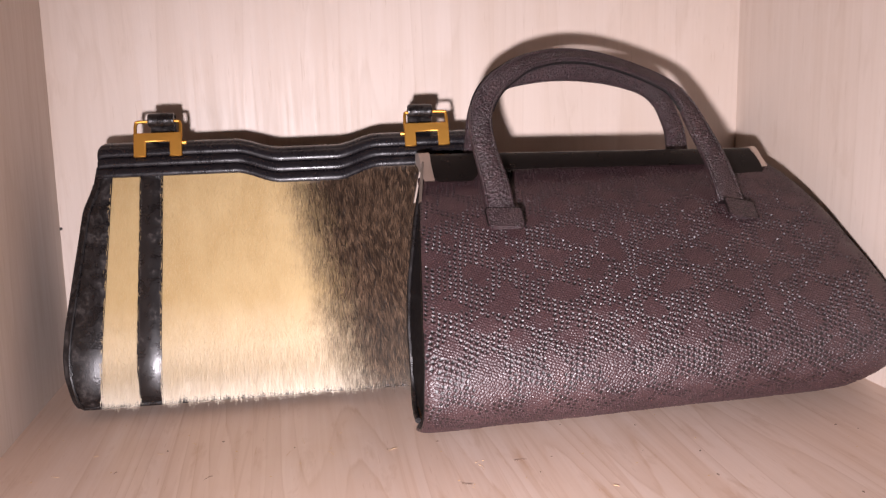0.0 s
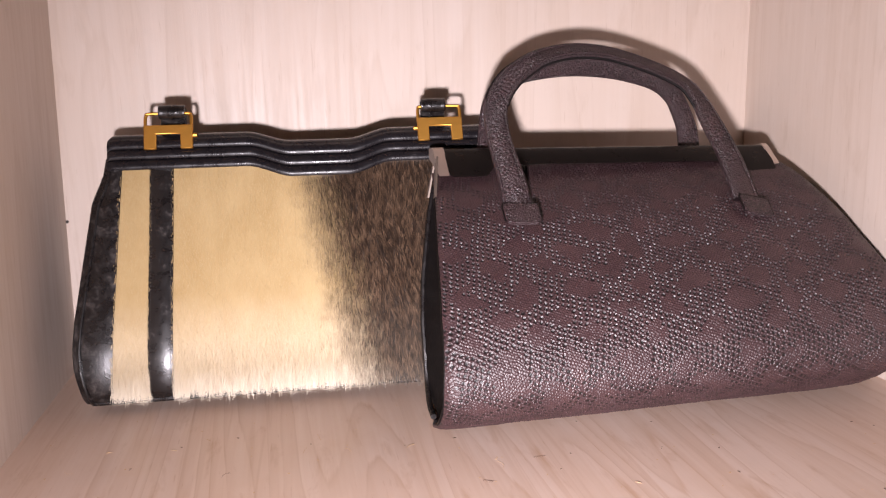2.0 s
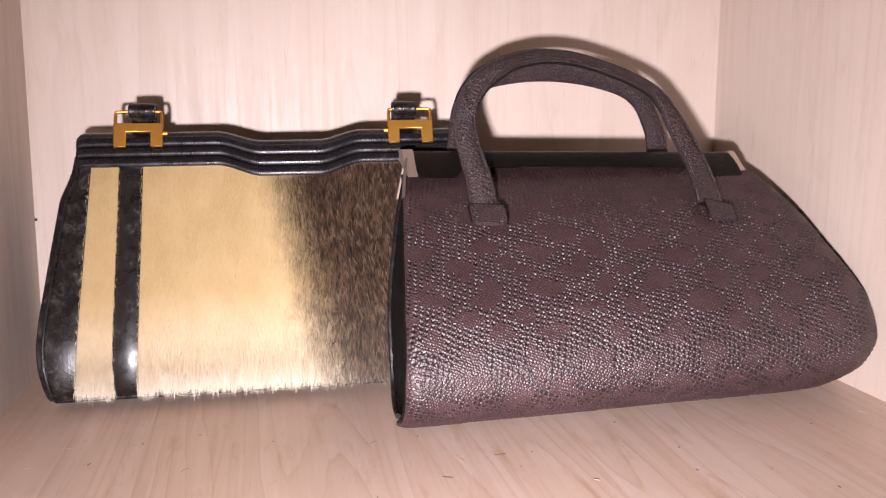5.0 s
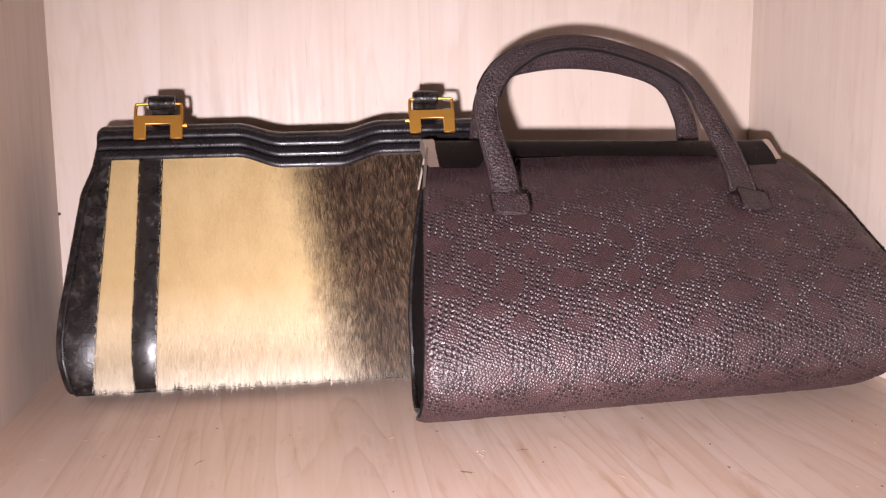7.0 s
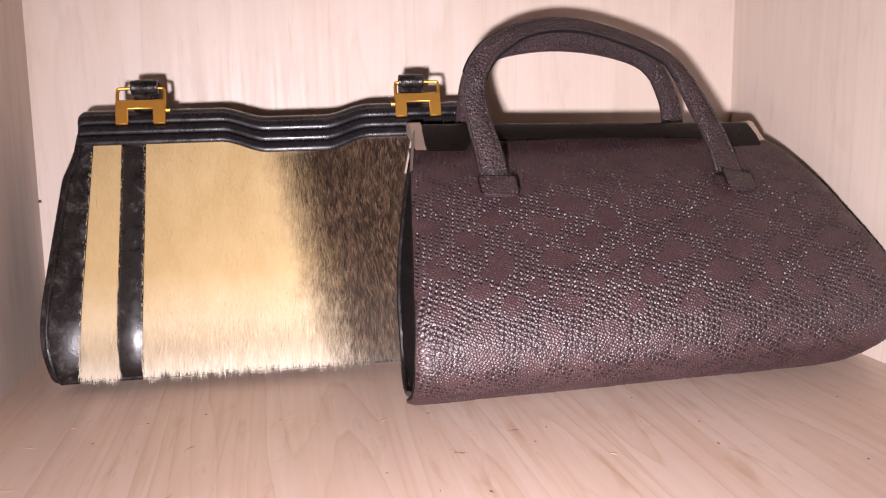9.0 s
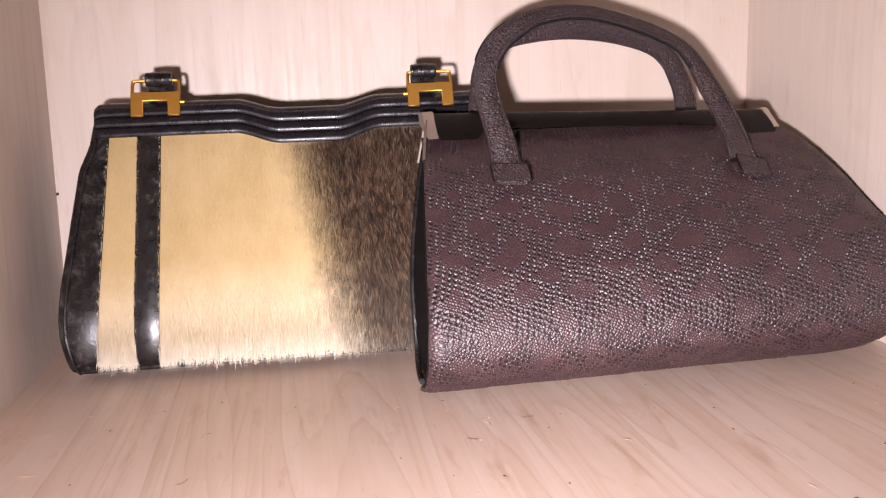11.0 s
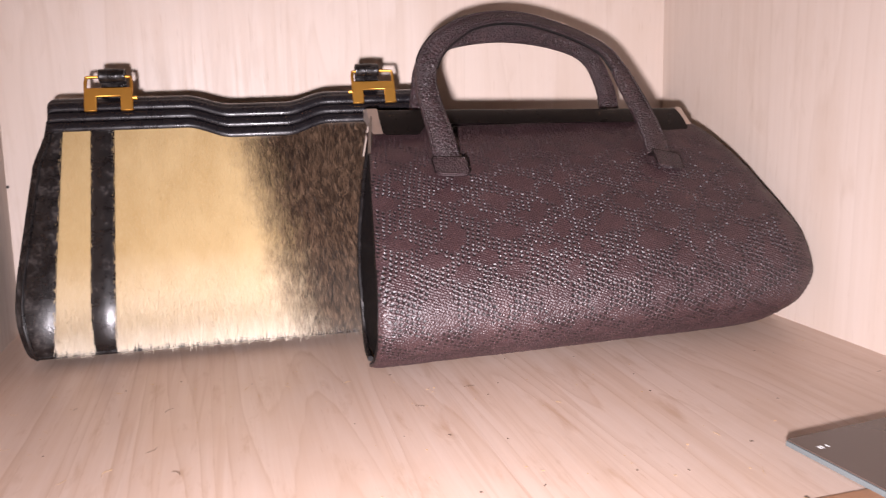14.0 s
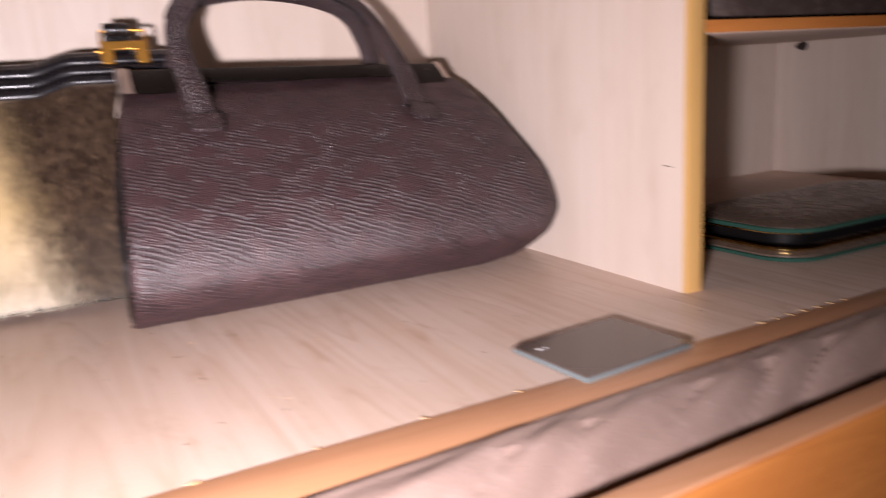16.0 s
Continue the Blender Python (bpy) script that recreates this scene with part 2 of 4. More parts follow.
def fur(name, hairs):
    """Calf hair: cream on one side, dark brown on the other, whitish long hair along the bottom."""
    m, n, l, b = material(name, 0.5)
    tc = n.new("ShaderNodeTexCoord")
    sep = n.new("ShaderNodeSeparateXYZ")
    l.new(tc.outputs["Object"], sep.inputs[0])
    x, z = sep.outputs["X"], sep.outputs["Z"]
    v = coords(n, l, (1, 1, 0.45))
    wob = math_node(n, l, "MULTIPLY", math_node(n, l, "SUBTRACT", noise_tex(n, l, v, 130, 4, 0.6), 0.5), 0.03)
    edge = math_node(n, l, "ADD", x, math_node(n, l, "MULTIPLY", z, 0.20))
    t = math_node(n, l, "ADD", edge, wob)
    if hairs:
        geo = n.new("ShaderNodeNewGeometry")
        rnd = geo.outputs["Random Per Island"]
        t = math_node(n, l, "ADD", t, math_node(n, l, "MULTIPLY", math_node(n, l, "SUBTRACT", rnd, 0.5), 0.022))
    shade = math_node(n, l, "MULTIPLY", math_node(n, l, "SUBTRACT", t, 0.024), 1 / 0.032)
    shade = ramp(n, l, shade, [(0.0, grey(0.0)), (1.0, grey(1.0))])
    soft = noise_tex(n, l, v, 45, 4, 0.6)
    cream = ramp(n, l, soft, [(0.3, (0.37, 0.252, 0.104)), (0.7, (0.44, 0.318, 0.150))])
    if hairs:
        tuft = n.new("ShaderNodeAttribute")
        tuft.attribute_name = "tone"
        dark = ramp(n, l, tuft.outputs["Fac"], [(0.12, (0.010, 0.006, 0.004)), (0.45, (0.034, 0.020, 0.013)), (0.68, (0.088, 0.053, 0.032)), (0.95, (0.20, 0.130, 0.083))])
        cream = mix(n, l, math_node(n, l, "FRACT", math_node(n, l, "MULTIPLY", rnd, 91.0)), cream, (0.475, 0.357, 0.195))
    else:
        dark = ramp(n, l, soft, [(0.3, (0.03, 0.02, 0.013)), (0.7, (0.07, 0.046, 0.03))])
    c = mix(n, l, shade, cream, dark)
    low = ramp(n, l, math_node(n, l, "ADD", z, math_node(n, l, "MULTIPLY", wob, 0.7)), [(0.008, grey(0.7)), (0.026, grey(0.30)), (0.075, grey(0.0))])
    low = math_node(n, l, "MULTIPLY", low, math_node(n, l, "SUBTRACT", 1.0, math_node(n, l, "MULTIPLY", shade, 0.88)))
    c = mix(n, l, low, c, (0.84, 0.775, 0.66))
    l.new(c, b.inputs["Base Color"])
    b.inputs["Roughness"].default_value = 0.42 if hairs else 0.6
    if not hairs:
        bump(n, l, b, noise_tex(n, l, coords(n, l, (1, 1, 0.08)), 1500, 3, 0.6), 0.3, 0.0005)
    return m


fur_skin, fur_hair = fur("calf_hair_hide", False), fur("calf_hair_strands", True)


def metal(name, color, rough):
    m, n, l, b = material(name, rough, 1.0, color)
    v = coords(n, l, (1, 6, 6))
    l.new(ramp(n, l, noise_tex(n, l, v, 300, 4, 0.6), [(0.3, grey(rough * 0.92)), (0.7, grey(rough * 1.12))]), b.inputs["Roughness"])
    l.new(mix(n, l, ramp(n, l, noise_tex(n, l, coords(n, l), 160, 4, 0.6), [(0.5, grey(0.0)), (0.8, grey(0.15))]), color, tuple(c * 0.6 for c in color)), b.inputs["Base Color"])
    return m


gold = metal("brushed_gold", (0.62, 0.315, 0.065), 0.46)
nickel = metal("worn_nickel", (0.66, 0.57, 0.51), 0.5)
dull_nickel = metal("dull_nickel", (0.34, 0.28, 0.24), 0.6)
brass = metal("polished_brass", (0.85, 0.58, 0.22), 0.10)
black_lacquer = leather("black_lacquer", (0.006, 0.0045, 0.004), (0.08, 0.06, 0.05), 0.30, 0.66, 2500, 0.76, 0.04, 0.14)
thread = material("dark_thread", 0.7, 0, (0.055, 0.045, 0.04))[0]
plate_top = material("grey_plate_glass", 0.12, 0, (0.080, 0.055, 0.045))[0]
plate_edge = material("pale_glass_edge", 0.25, 0, (0.12, 0.135, 0.135))[0]
white_mark = material("white_print", 0.6, 0, (0.8, 0.8, 0.8))[0]
crumb_mat = material("wood_crumb", 0.8, 0, (0.55, 0.36, 0.18))[0]
dark_crumb = material("dark_crumb", 0.8, 0, (0.10, 0.06, 0.04))[0]
green_edge = material("green_patent_edge", 0.10, 0, (0.022, 0.062, 0.046))[0]
dark_hole = material("dark_nail", 0.6, 0.3, (0.04, 0.03, 0.025))[0]


def plaster(name, color):
    m, n, l, b = material(name, 0.8)
    f = noise_tex(n, l, coords(n, l), 3, 5, 0.6)
    l.new(ramp(n, l, f, [(0.3, tuple(c * 0.9 for c in color)), (0.7, color)]), b.inputs["Base Color"])
    return m


room_paint = plaster("room_paint", (0.30, 0.25, 0.21))
room_boards = wood("room_floor_boards", "x", (0.30, 0.19, 0.11), (0.22, 0.13, 0.07), (0.12, 0.06, 0.03), 0.4)


# ---- mesh helpers ----
def thing(name, base, label, category, group=""):
    ob = new(name)
    ob.location = base
    ob.empty_display_size = 0.02
    return tagged(ob, label, category, group)


def part(name, bm, mat, parent=None, label="", smooth=True):
    """One mesh object from a bmesh in world coordinates, under its thing or part."""
    me = bpy.data.meshes.new(name)
    bmesh.ops.recalc_face_normals(bm, faces=bm.faces)
    bm.to_mesh(me)
    bm.free()
    if smooth:
        for p in me.polygons:
            p.use_smooth = True
        me.set_sharp_from_angle(angle=radians(38))
    for k in (mat if isinstance(mat, (list, tuple)) else [mat]):
        me.materials.append(k)
    ob = new(name, me)
    if parent is not None:
        ob.parent = parent
        if parent.type == "EMPTY":
            ob.matrix_parent_inverse = Matrix.Translation(-parent.location)
    if label:
        ob["label"] = label
    return ob


def box_bm(x0, x1, y0, y1, z0, z1, bevel=0.0008, segments=2):
    bm = bmesh.new()
    bmesh.ops.create_cube(bm, size=1, matrix=Matrix.Translation(((x0 + x1) / 2, (y0 + y1) / 2, (z0 + z1) / 2)) @ Matrix.Diagonal((x1 - x0, y1 - y0, z1 - z0, 1)))
    if bevel:
        bmesh.ops.bevel(bm, geom=bm.edges[:], offset=bevel, segments=segments, affect="EDGES", profile=0.6)
    return bm


def turn_bm(bm, m):
    bmesh.ops.transform(bm, matrix=m, verts=bm.verts)
    return bm


def spline(points, steps):
    """Catmull-Rom through the points."""
    p = [Vector(q) for q in points]
    p = [p[0] * 2 - p[1]] + p + [p[-1] * 2 - p[-2]]
    out = []
    for i in range(1, len(p) - 2):
        for k in range(steps):
            t = k / steps
            out.append(0.5 * (2 * p[i] + (p[i + 1] - p[i - 1]) * t + (2 * p[i - 1] - 5 * p[i] + 4 * p[i + 1] - p[i + 2]) * t * t + (3 * p[i] - 3 * p[i + 1] + p[i + 2] - p[i - 1]) * t ** 3))
    return out + [p[-2]]


def sweep_bm(path, section, up=None, closed=False):
    """A section (list of (a, b)) swept along a path; a lies along side, b along up. section may be a function of 0..1."""
    bm = bmesh.new()
    uvl = bm.loops.layers.uv.new("UVMap")
    rings, length, lens = [], 0.0, []
    n = len(path)
    prev = None
    for i, p in enumerate(path):
        a, c = path[(i - 1) % n if closed else max(i - 1, 0)], path[(i + 1) % n if closed else min(i + 1, n - 1)]
        t = (c - a).normalized()
        u = up(i / max(n - 1, 1)) if callable(up) else (Vector(up) if up else None)
        if u is None:
            u = prev if prev is not None else (Vector((0, 0, 1)) if abs(t.z) < 0.9 else Vector((0, 1, 0)))
        side = t.cross(u).normalized()
        u2 = side.cross(t).normalized()
        prev = u2
        sec = section(i / max(n - 1, 1)) if callable(section) else section
        rings.append([bm.verts.new(p + side * s + u2 * q) for s, q in sec])
        if i:
            length += (p - path[i - 1]).length
        lens.append(length)
    sec0 = section(0.5) if callable(section) else section
    m = len(sec0)
    per = [0.0]
    for k in range(m):
        per.append(per[-1] + math.dist(sec0[k], sec0[(k + 1) % m]))
    last = n if closed else n - 1
    for i in range(last):
        j = (i + 1) % n
        for k in range(m):
            f = bm.faces.new((rings[i][k], rings[i][(k + 1) % m], rings[j][(k + 1) % m], rings[j][k]))
            l1 = lens[j] if j else length
            for lp, uvv in zip(f.loops, ((per[k], lens[i]), (per[k + 1], lens[i]), (per[k + 1], l1), (per[k], l1))):
                lp[uvl].uv = uvv
    if not closed:
        bm.faces.new(rings[0][::-1])
        bm.faces.new(rings[-1])
    return bm


def circle(r, k=10, sx=1.0, sy=1.0):
    return [(r * sx * math.cos(2 * math.pi * i / k), r * sy * math.sin(2 * math.pi * i / k)) for i in range(k)]


def slab_section(w, t, r=0.0, crown=0.0):
    """A flat strap: width 2w, thickness 2t, with soft edges and a crowned face."""
    return [(-w, 0), (-w * 0.97, t * 0.7), (-w * 0.86, t), (-w * 0.80, t * 0.82), (-w * 0.4, t + crown * 0.8), (0, t + crown), (w * 0.4, t + crown * 0.8), (w * 0.80, t * 0.82), (w * 0.86, t), (w * 0.97, t * 0.7), (w, 0), (w * 0.95, -t * 0.8), (w * 0.8, -t), (-w * 0.8, -t), (-w * 0.95, -t * 0.8)]


def sheet_bm(fn, nu, nv, thick):
    """A closed slab over fn(u, v), thick towards the camera's side of the surface; UV in metres."""
    bm = bmesh.new()
    uvl = bm.loops.layers.uv.new("UVMap")
    P = [[Vector(fn(i / nu, j / nv)) for i in range(nu + 1)] for j in range(nv + 1)]
    outer, inner, uv = [], [], []
    v_len = [0.0]
    mid = nu // 2
    for j in range(1, nv + 1):
        v_len.append(v_len[-1] + (P[j][mid] - P[j - 1][mid]).length)
    for j in range(nv + 1):
        ro, ri, ru = [], [], []
        for i in range(nu + 1):
            du = P[j][min(i + 1, nu)] - P[j][max(i - 1, 0)]
            dv = P[min(j + 1, nv)][i] - P[max(j - 1, 0)][i]
            nrm = dv.cross(du).normalized()
            ro.append(bm.verts.new(P[j][i] + nrm * thick))
            ri.append(bm.verts.new(P[j][i]))
            ru.append((P[j][i].x, -v_len[j]))
        outer.append(ro), inner.append(ri), uv.append(ru)
    for j in range(nv):
        for i in range(nu):
            f = bm.faces.new((outer[j][i], outer[j][i + 1], outer[j + 1][i + 1], outer[j + 1][i]))
            for lp, q in zip(f.loops, (uv[j][i], uv[j][i + 1], uv[j + 1][i + 1], uv[j + 1][i])):
                lp[uvl].uv = q
            bm.faces.new((inner[j][i + 1], inner[j][i], inner[j + 1][i], inner[j + 1][i + 1]))
    for j in range(nv):
        bm.faces.new((outer[j][0], outer[j + 1][0], inner[j + 1][0], inner[j][0]))
        bm.faces.new((outer[j + 1][nu], outer[j][nu], inner[j][nu], inner[j + 1][nu]))
    for i in range(nu):
        bm.faces.new((outer[0][i + 1], outer[0][i], inner[0][i], inner[0][i + 1]))
        bm.faces.new((outer[nv][i], outer[nv][i + 1], inner[nv][i + 1], inner[nv][i]))
    return bm


def interp(table, t):
    """Straight lines through (t, value) rows in rising order."""
    if t <= table[0][0]:
        return table[0][1]
    for (a, p), (b, q) in zip(table, table[1:]):
        if t <= b:
            return p + (q - p) * (t - a) / (b - a)
    return table[-1][1]


def prism_bm(outline, depth, bevel=0.0004):
    """An outline of (x, z) pushed back along y by depth."""
    bm = bmesh.new()
    f = bm.faces.new([bm.verts.new((x, 0, z)) for x, z in outline])
    r = bmesh.ops.extrude_face_region(bm, geom=[f])
    bmesh.ops.translate(bm, vec=(0, depth, 0), verts=[v for v in r["geom"] if isinstance(v, bmesh.types.BMVert)])
    if bevel:
        bmesh.ops.bevel(bm, geom=bm.edges[:], offset=bevel, segments=1, affect="EDGES")
    return bm


# ---- the cabinet ----
LEFT, RIGHT, BACK, T = -0.1755, 0.395, 0.678, 0.0140
FAR = 0.90


def setting(ob, label, category):
    return tagged(ob, label, category, kind="structure")


setting(part("floor", box_bm(LEFT - T, FAR + T, 0.265, BACK + 0.006, -0.018, 0.0, 0), wood_floor), "pale birch plywood bottom board of the cabinet, dusty", "shelf board")
setting(part("trim_front", box_bm(LEFT - T, FAR + T, 0.228, 0.265, -0.018, 0.0006, 0.0012), wood_edge), "orange-brown lacquered edging strip along the shelf board", "edging")
setting(part("wall_back", box_bm(LEFT - T, FAR + T, BACK, BACK + 0.006, 0.0, 0.60, 0), wood_wall), "pale birch plywood back panel of the cabinet", "back panel")
LEAN = Matrix.Translation((LEFT, 0, 0)) @ Matrix(((1, 0, 0.032, 0), (0, 1, 0, 0), (0, 0, 1, 0), (0, 0, 0, 1))) @ Matrix.Translation((-LEFT, 0, 0))
setting(part("wall_left", turn_bm(box_bm(LEFT - T, LEFT, 0.337, BACK, 0.0, 0.60, 0), LEAN), wood_wall), "pale birch plywood side panel of the cabinet", "side panel")
setting(part("wall_divider", box_bm(RIGHT, RIGHT + T, 0.337, BACK, 0.0, 0.60, 0), wood_wall), "pale birch plywood partition with a yellow-brown front edge", "partition")
setting(part("trim_divider", box_bm(RIGHT, RIGHT + T, 0.334, 0.337, 0.0, 0.60, 0.0006), wood_edge_up), "yellow-brown edge band on the partition", "edging")
setting(part("trim_left", turn_bm(box_bm(LEFT - T, LEFT, 0.334, 0.337, 0.0, 0.60, 0.0006), LEAN), wood_edge_up), "yellow-brown edge band on the side panel", "edging")
setting(part("wall_right", box_bm(FAR, FAR + T, 0.337, BACK, 0.0, 0.60, 0), wood_wall), "pale birch plywood far side panel", "side panel")
setting(part("ceiling", box_bm(LEFT - T, FAR + T, 0.337, BACK + 0.006, 0.60, 0.618, 0), wood_wall), "pale birch top board of the cabinet", "top board")

shelf = thing("shelf", (0.65, 0.5, 0.1635), "pale plywood shelf with an orange-brown front edge, on pins", "shelf")
part("board", box_bm(RIGHT + T + 0.0006, FAR - 0.0006, 0.343, BACK - 0.001, 0.1635, 0.1715, 0.0004), wood_floor, shelf)
part("edge_band", box_bm(RIGHT + T + 0.0006, FAR - 0.0006, 0.339, 0.343, 0.1640, 0.1718, 0.0006), wood_front, shelf, "orange-brown lacquered edge band")

pin = thing("shelf_pin", (FAR, 0.641, 0.1580), "small dark metal shelf pin in the side panel", "shelf pin")
part("peg", sweep_bm([Vector((FAR + 0.003, 0.641, 0.1580)), Vector((FAR - 0.011, 0.641, 0.1580))], circle(0.0035)), dark_hole, pin)
part("collar", sweep_bm([Vector((FAR, 0.641, 0.1580)), Vector((FAR - 0.003, 0.641, 0.1580))], circle(0.0055)), dark_hole, pin)

nail = thing("nail", (-0.165, BACK, 0.116), "tiny dark nail head in the back panel", "nail")
part("head", sweep_bm([Vector((-0.171, BACK + 0.002, 0.116)), Vector((-0.171, BACK - 0.0012, 0.116))], circle(0.0012, 8)), dark_hole, nail)

scratch = thing("scratch", (RIGHT, 0.351, 0.082), "short dark scratch on the pale partition", "scratch")
part("mark", sweep_bm([Vector((RIGHT, 0.3465, 0.0818)), Vector((RIGHT - 0.0002, 0.3500, 0.0822)), Vector((RIGHT, 0.3545, 0.0826))], circle(0.00026, 6)), dark_hole, scratch)

# ---- the open drawer under the shelf board ----
SKEW = Matrix.Translation((0.3, 0.19, 0)) @ Matrix.Rotation(radians(2.3), 4, "Z") @ Matrix.Translation((-0.3, -0.19, 0))
drawer = thing("drawer", (0.36, 0.2, -0.25), "open drawer with an orange lacquered wooden front", "drawer")
part("front", turn_bm(box_bm(LEFT - T, FAR + T, 0.172, 0.190, -0.25, -0.0105, 0.0018, 3), SKEW), wood_front, drawer)
part("top_band", turn_bm(box_bm(LEFT - T, FAR + T, 0.1735, 0.1885, -0.0105, -0.0085, 0.0006), SKEW), wood_edge, drawer, "paler worn top edge")
part("side_panel", turn_bm(box_bm(LEFT, LEFT + 0.012, 0.190, 0.62, -0.25, -0.06, 0.0006), SKEW), wood_floor, drawer)
part("side_panel", turn_bm(box_bm(FAR - 0.012, FAR, 0.190, 0.62, -0.25, -0.06, 0.0006), SKEW), wood_floor, drawer)
part("bottom", turn_bm(box_bm(LEFT + 0.012, FAR - 0.012, 0.190, 0.62, -0.25, -0.243, 0), SKEW), wood_floor, drawer)

rnd = random.Random(5)


def leather_roll():
    """A soft brown bag, its crown pushed up between the drawer front and the shelf board."""
    bm = bmesh.new()
    rows = []
    xs = [LEFT + 0.02 + (FAR - LEFT - 0.04) * i / 900 for i in range(901)]
    prof = [(0.1915, -0.20), (0.1915, -0.10), (0.1925, -0.055), (0.194, -0.040), (0.197, -0.034), (0.201, -0.026), (0.206, -0.0175), (0.212, -0.0085), (0.2185, -0.0010), (0.2245, 0.0020), (0.230, 0.0026), (0.2345, 0.0022), (0.2365, -0.004), (0.237, -0.05), (0.237, -0.20)]
    prof = [(p.x, p.y) for p in spline([(a, b, 0) for a, b in prof], 3)]
    for x in xs:
        r = []
        for k, (y, z) in enumerate(prof):
            w = 1.0 if z > -0.06 else 0.0
            # slanting creases
            q = x * 52 - y * 165 + 3.2 * noise.noise(Vector((x * 9, y * 14, 0)))
            groove = math.exp(-(math.sin(q) / 0.22) ** 2) * max(0.0, 0.35 + noise.noise(Vector((x * 10, y * 16, 3.0))))
            puff = math.sin(q) ** 2 * 0.5
            soft = noise.noise(Vector((x * 22, y * 40, 7.0)))
            lift = w * max(0.0, min(1.0, (0.2355 - y) / 0.012)) * (0.0060 * puff - 0.0060 * groove + 0.0026 * soft - 0.0022)
            r.append(bm.verts.new((x, min(max(y, 0.1912), 0.2372), max(z + lift, 0.0016) if 0.2245 < y < 0.2352 else z + lift)))
        rows.append(r)
    for a, b in zip(rows, rows[1:]):
        for k in range(len(prof) - 1):
            bm.faces.new((a[k], a[k + 1], b[k + 1], b[k]))
    for r in (rows[0], rows[-1]):
        bm.faces.new(r)
    bot = bm.faces.new
    for a, b in zip(rows, rows[1:]):
        bot((a[0], b[0], b[-1], a[-1]))
    return bm


leather_bag = thing("leather_bag", (0.36, 0.215, -0.243), "soft brown wrinkled leather bag crammed in the open drawer", "bag")
roll = part("body", turn_bm(leather_roll(), SKEW), drawer_leather, leather_bag)
for v in roll.data.vertices:
    if v.co.z < -0.19:
        v.co.z = -0.243

# ---- the calf-hair handbag ----
YAW, MID = -0.057, 0.009
HIDE = [(0.0, 0.590), (0.003, 0.574), (0.008, 0.5675), (0.015, 0.5645), (0.025, 0.5640), (0.035, 0.5655), (0.045, 0.5685), (0.060, 0.5745), (0.080, 0.5840), (0.120, 0.602), (0.166, 0.6215)]
HIDE = [(p.x, p.y) for p in spline([(a, q, 0) for a, q in HIDE], 5)]
SIDE = [(0.0, -0.136), (0.004, -0.142), (0.012, -0.1455), (0.03, -0.1485), (0.043, -0.149), (0.06, -0.1475), (0.10, -0.1415), (0.135, -0.136), (0.150, -0.1295), (0.166, -0.1265)]


def hide_y(x, z):
    return interp(HIDE, z) + YAW * x


def hide_z(v):
    """Height at v, from the frame (0) to the floor (1), closer rows near the bottom."""
    return 0.164 * (1 - v) ** 1.25 + 0.0005


def band(a, b, thick, low=0.0009, crown=0.0):
    """A slab on the front between two lines given as (z, x) rows."""
    def fn(u, v):
        z = max(hide_z(v), low) if v < 1 else low - 0.0004
        x = interp(a, z) * (1 - u) + interp(b, z) * u
        return x, hide_y(x, z) - crown * (1 - (2 * u - 1) ** 2), z
    return lambda nu, nv: sheet_bm(fn, nu, nv, thick)


L1 = [(0.0, -0.1275), (0.02, -0.1265), (0.158, -0.1175)]
L2 = [(0.0, -0.1042), (0.02, -0.1032), (0.158, -0.0982)]
L3 = [(0.0, -0.0885), (0.02, -0.0875), (0.158, -0.0827)]
SIDE_R = [(z, 2 * MID - x) for z, x in SIDE]
R1 = [(z, 2 * MID - x) for z, x in L1]

calf_bag = thing("handbag", (MID, 0.62, 0.0), "cream and brown calf-hair handbag, black leather trim and gold clasps", "handbag", "handbags on the shelf")


def bag_core():
    """The closed body under the trim, from the front hide to the back."""
    bm = bmesh.new()
    rings = []
    zs = [0.0015, 0.006, 0.014, 0.03, 0.05, 0.08, 0.11, 0.14, 0.166]
    for z in zs:
        a, b = interp(SIDE, z) + 0.0012, interp(SIDE_R, z) - 0.0012
        f = lambda x: hide_y(x, z) + 0.0006
        back = 0.662 if z > 0.02 else 0.652
        n = 14
        ring = [(a + (b - a) * i / n, f(a + (b - a) * i / n)) for i in range(n + 1)]
        ring += [(b - 0.002 + 0.003, 0.5 * (f(b) + back)), (b - 0.004, back + YAW * b)] + [(a + 0.004, min(back + YAW * a, 0.672))] + [(a - 0.001, 0.5 * (f(a) + back))]
        rings.append([bm.verts.new((x, min(y, 0.672), z)) for x, y in ring])
    for p, q in zip(rings, rings[1:]):
        for k in range(len(p)):
            j = (k + 1) % len(p)
            bm.faces.new((p[k], p[j], q[j], q[k]))
    bm.faces.new(rings[0][::-1])
    bm.faces.new(rings[-1])
    return bm


part("body", bag_core(), black_leather, calf_bag, "black leather body")
part("hide_panel", band(L1, R1, 0.0006, 0.013)(60, 50), fur_skin, calf_bag, "cream calf hide turning dark brown")
part("side_band", band(SIDE, L1, 0.0016, 0.0085, 0.0014)(12, 60), black_scuffed, calf_bag, "scuffed black leather edge band")
part("side_band", band(R1, SIDE_R, 0.0016, 0.0085)(8, 40), black_scuffed, calf_bag, "scuffed black leather edge band")
part("strap_band", band(L2, L3, 0.0014, 0.0085, 0.0011)(12, 60), black_leather, calf_bag, "narrow glossy black leather stripe")
edge = [Vector((interp(SIDE, z) - 0.0002, hide_y(interp(SIDE, z), z) + 0.0035, z)) for z in [0.004 + 0.148 * k / 40 for k in range(41)]]
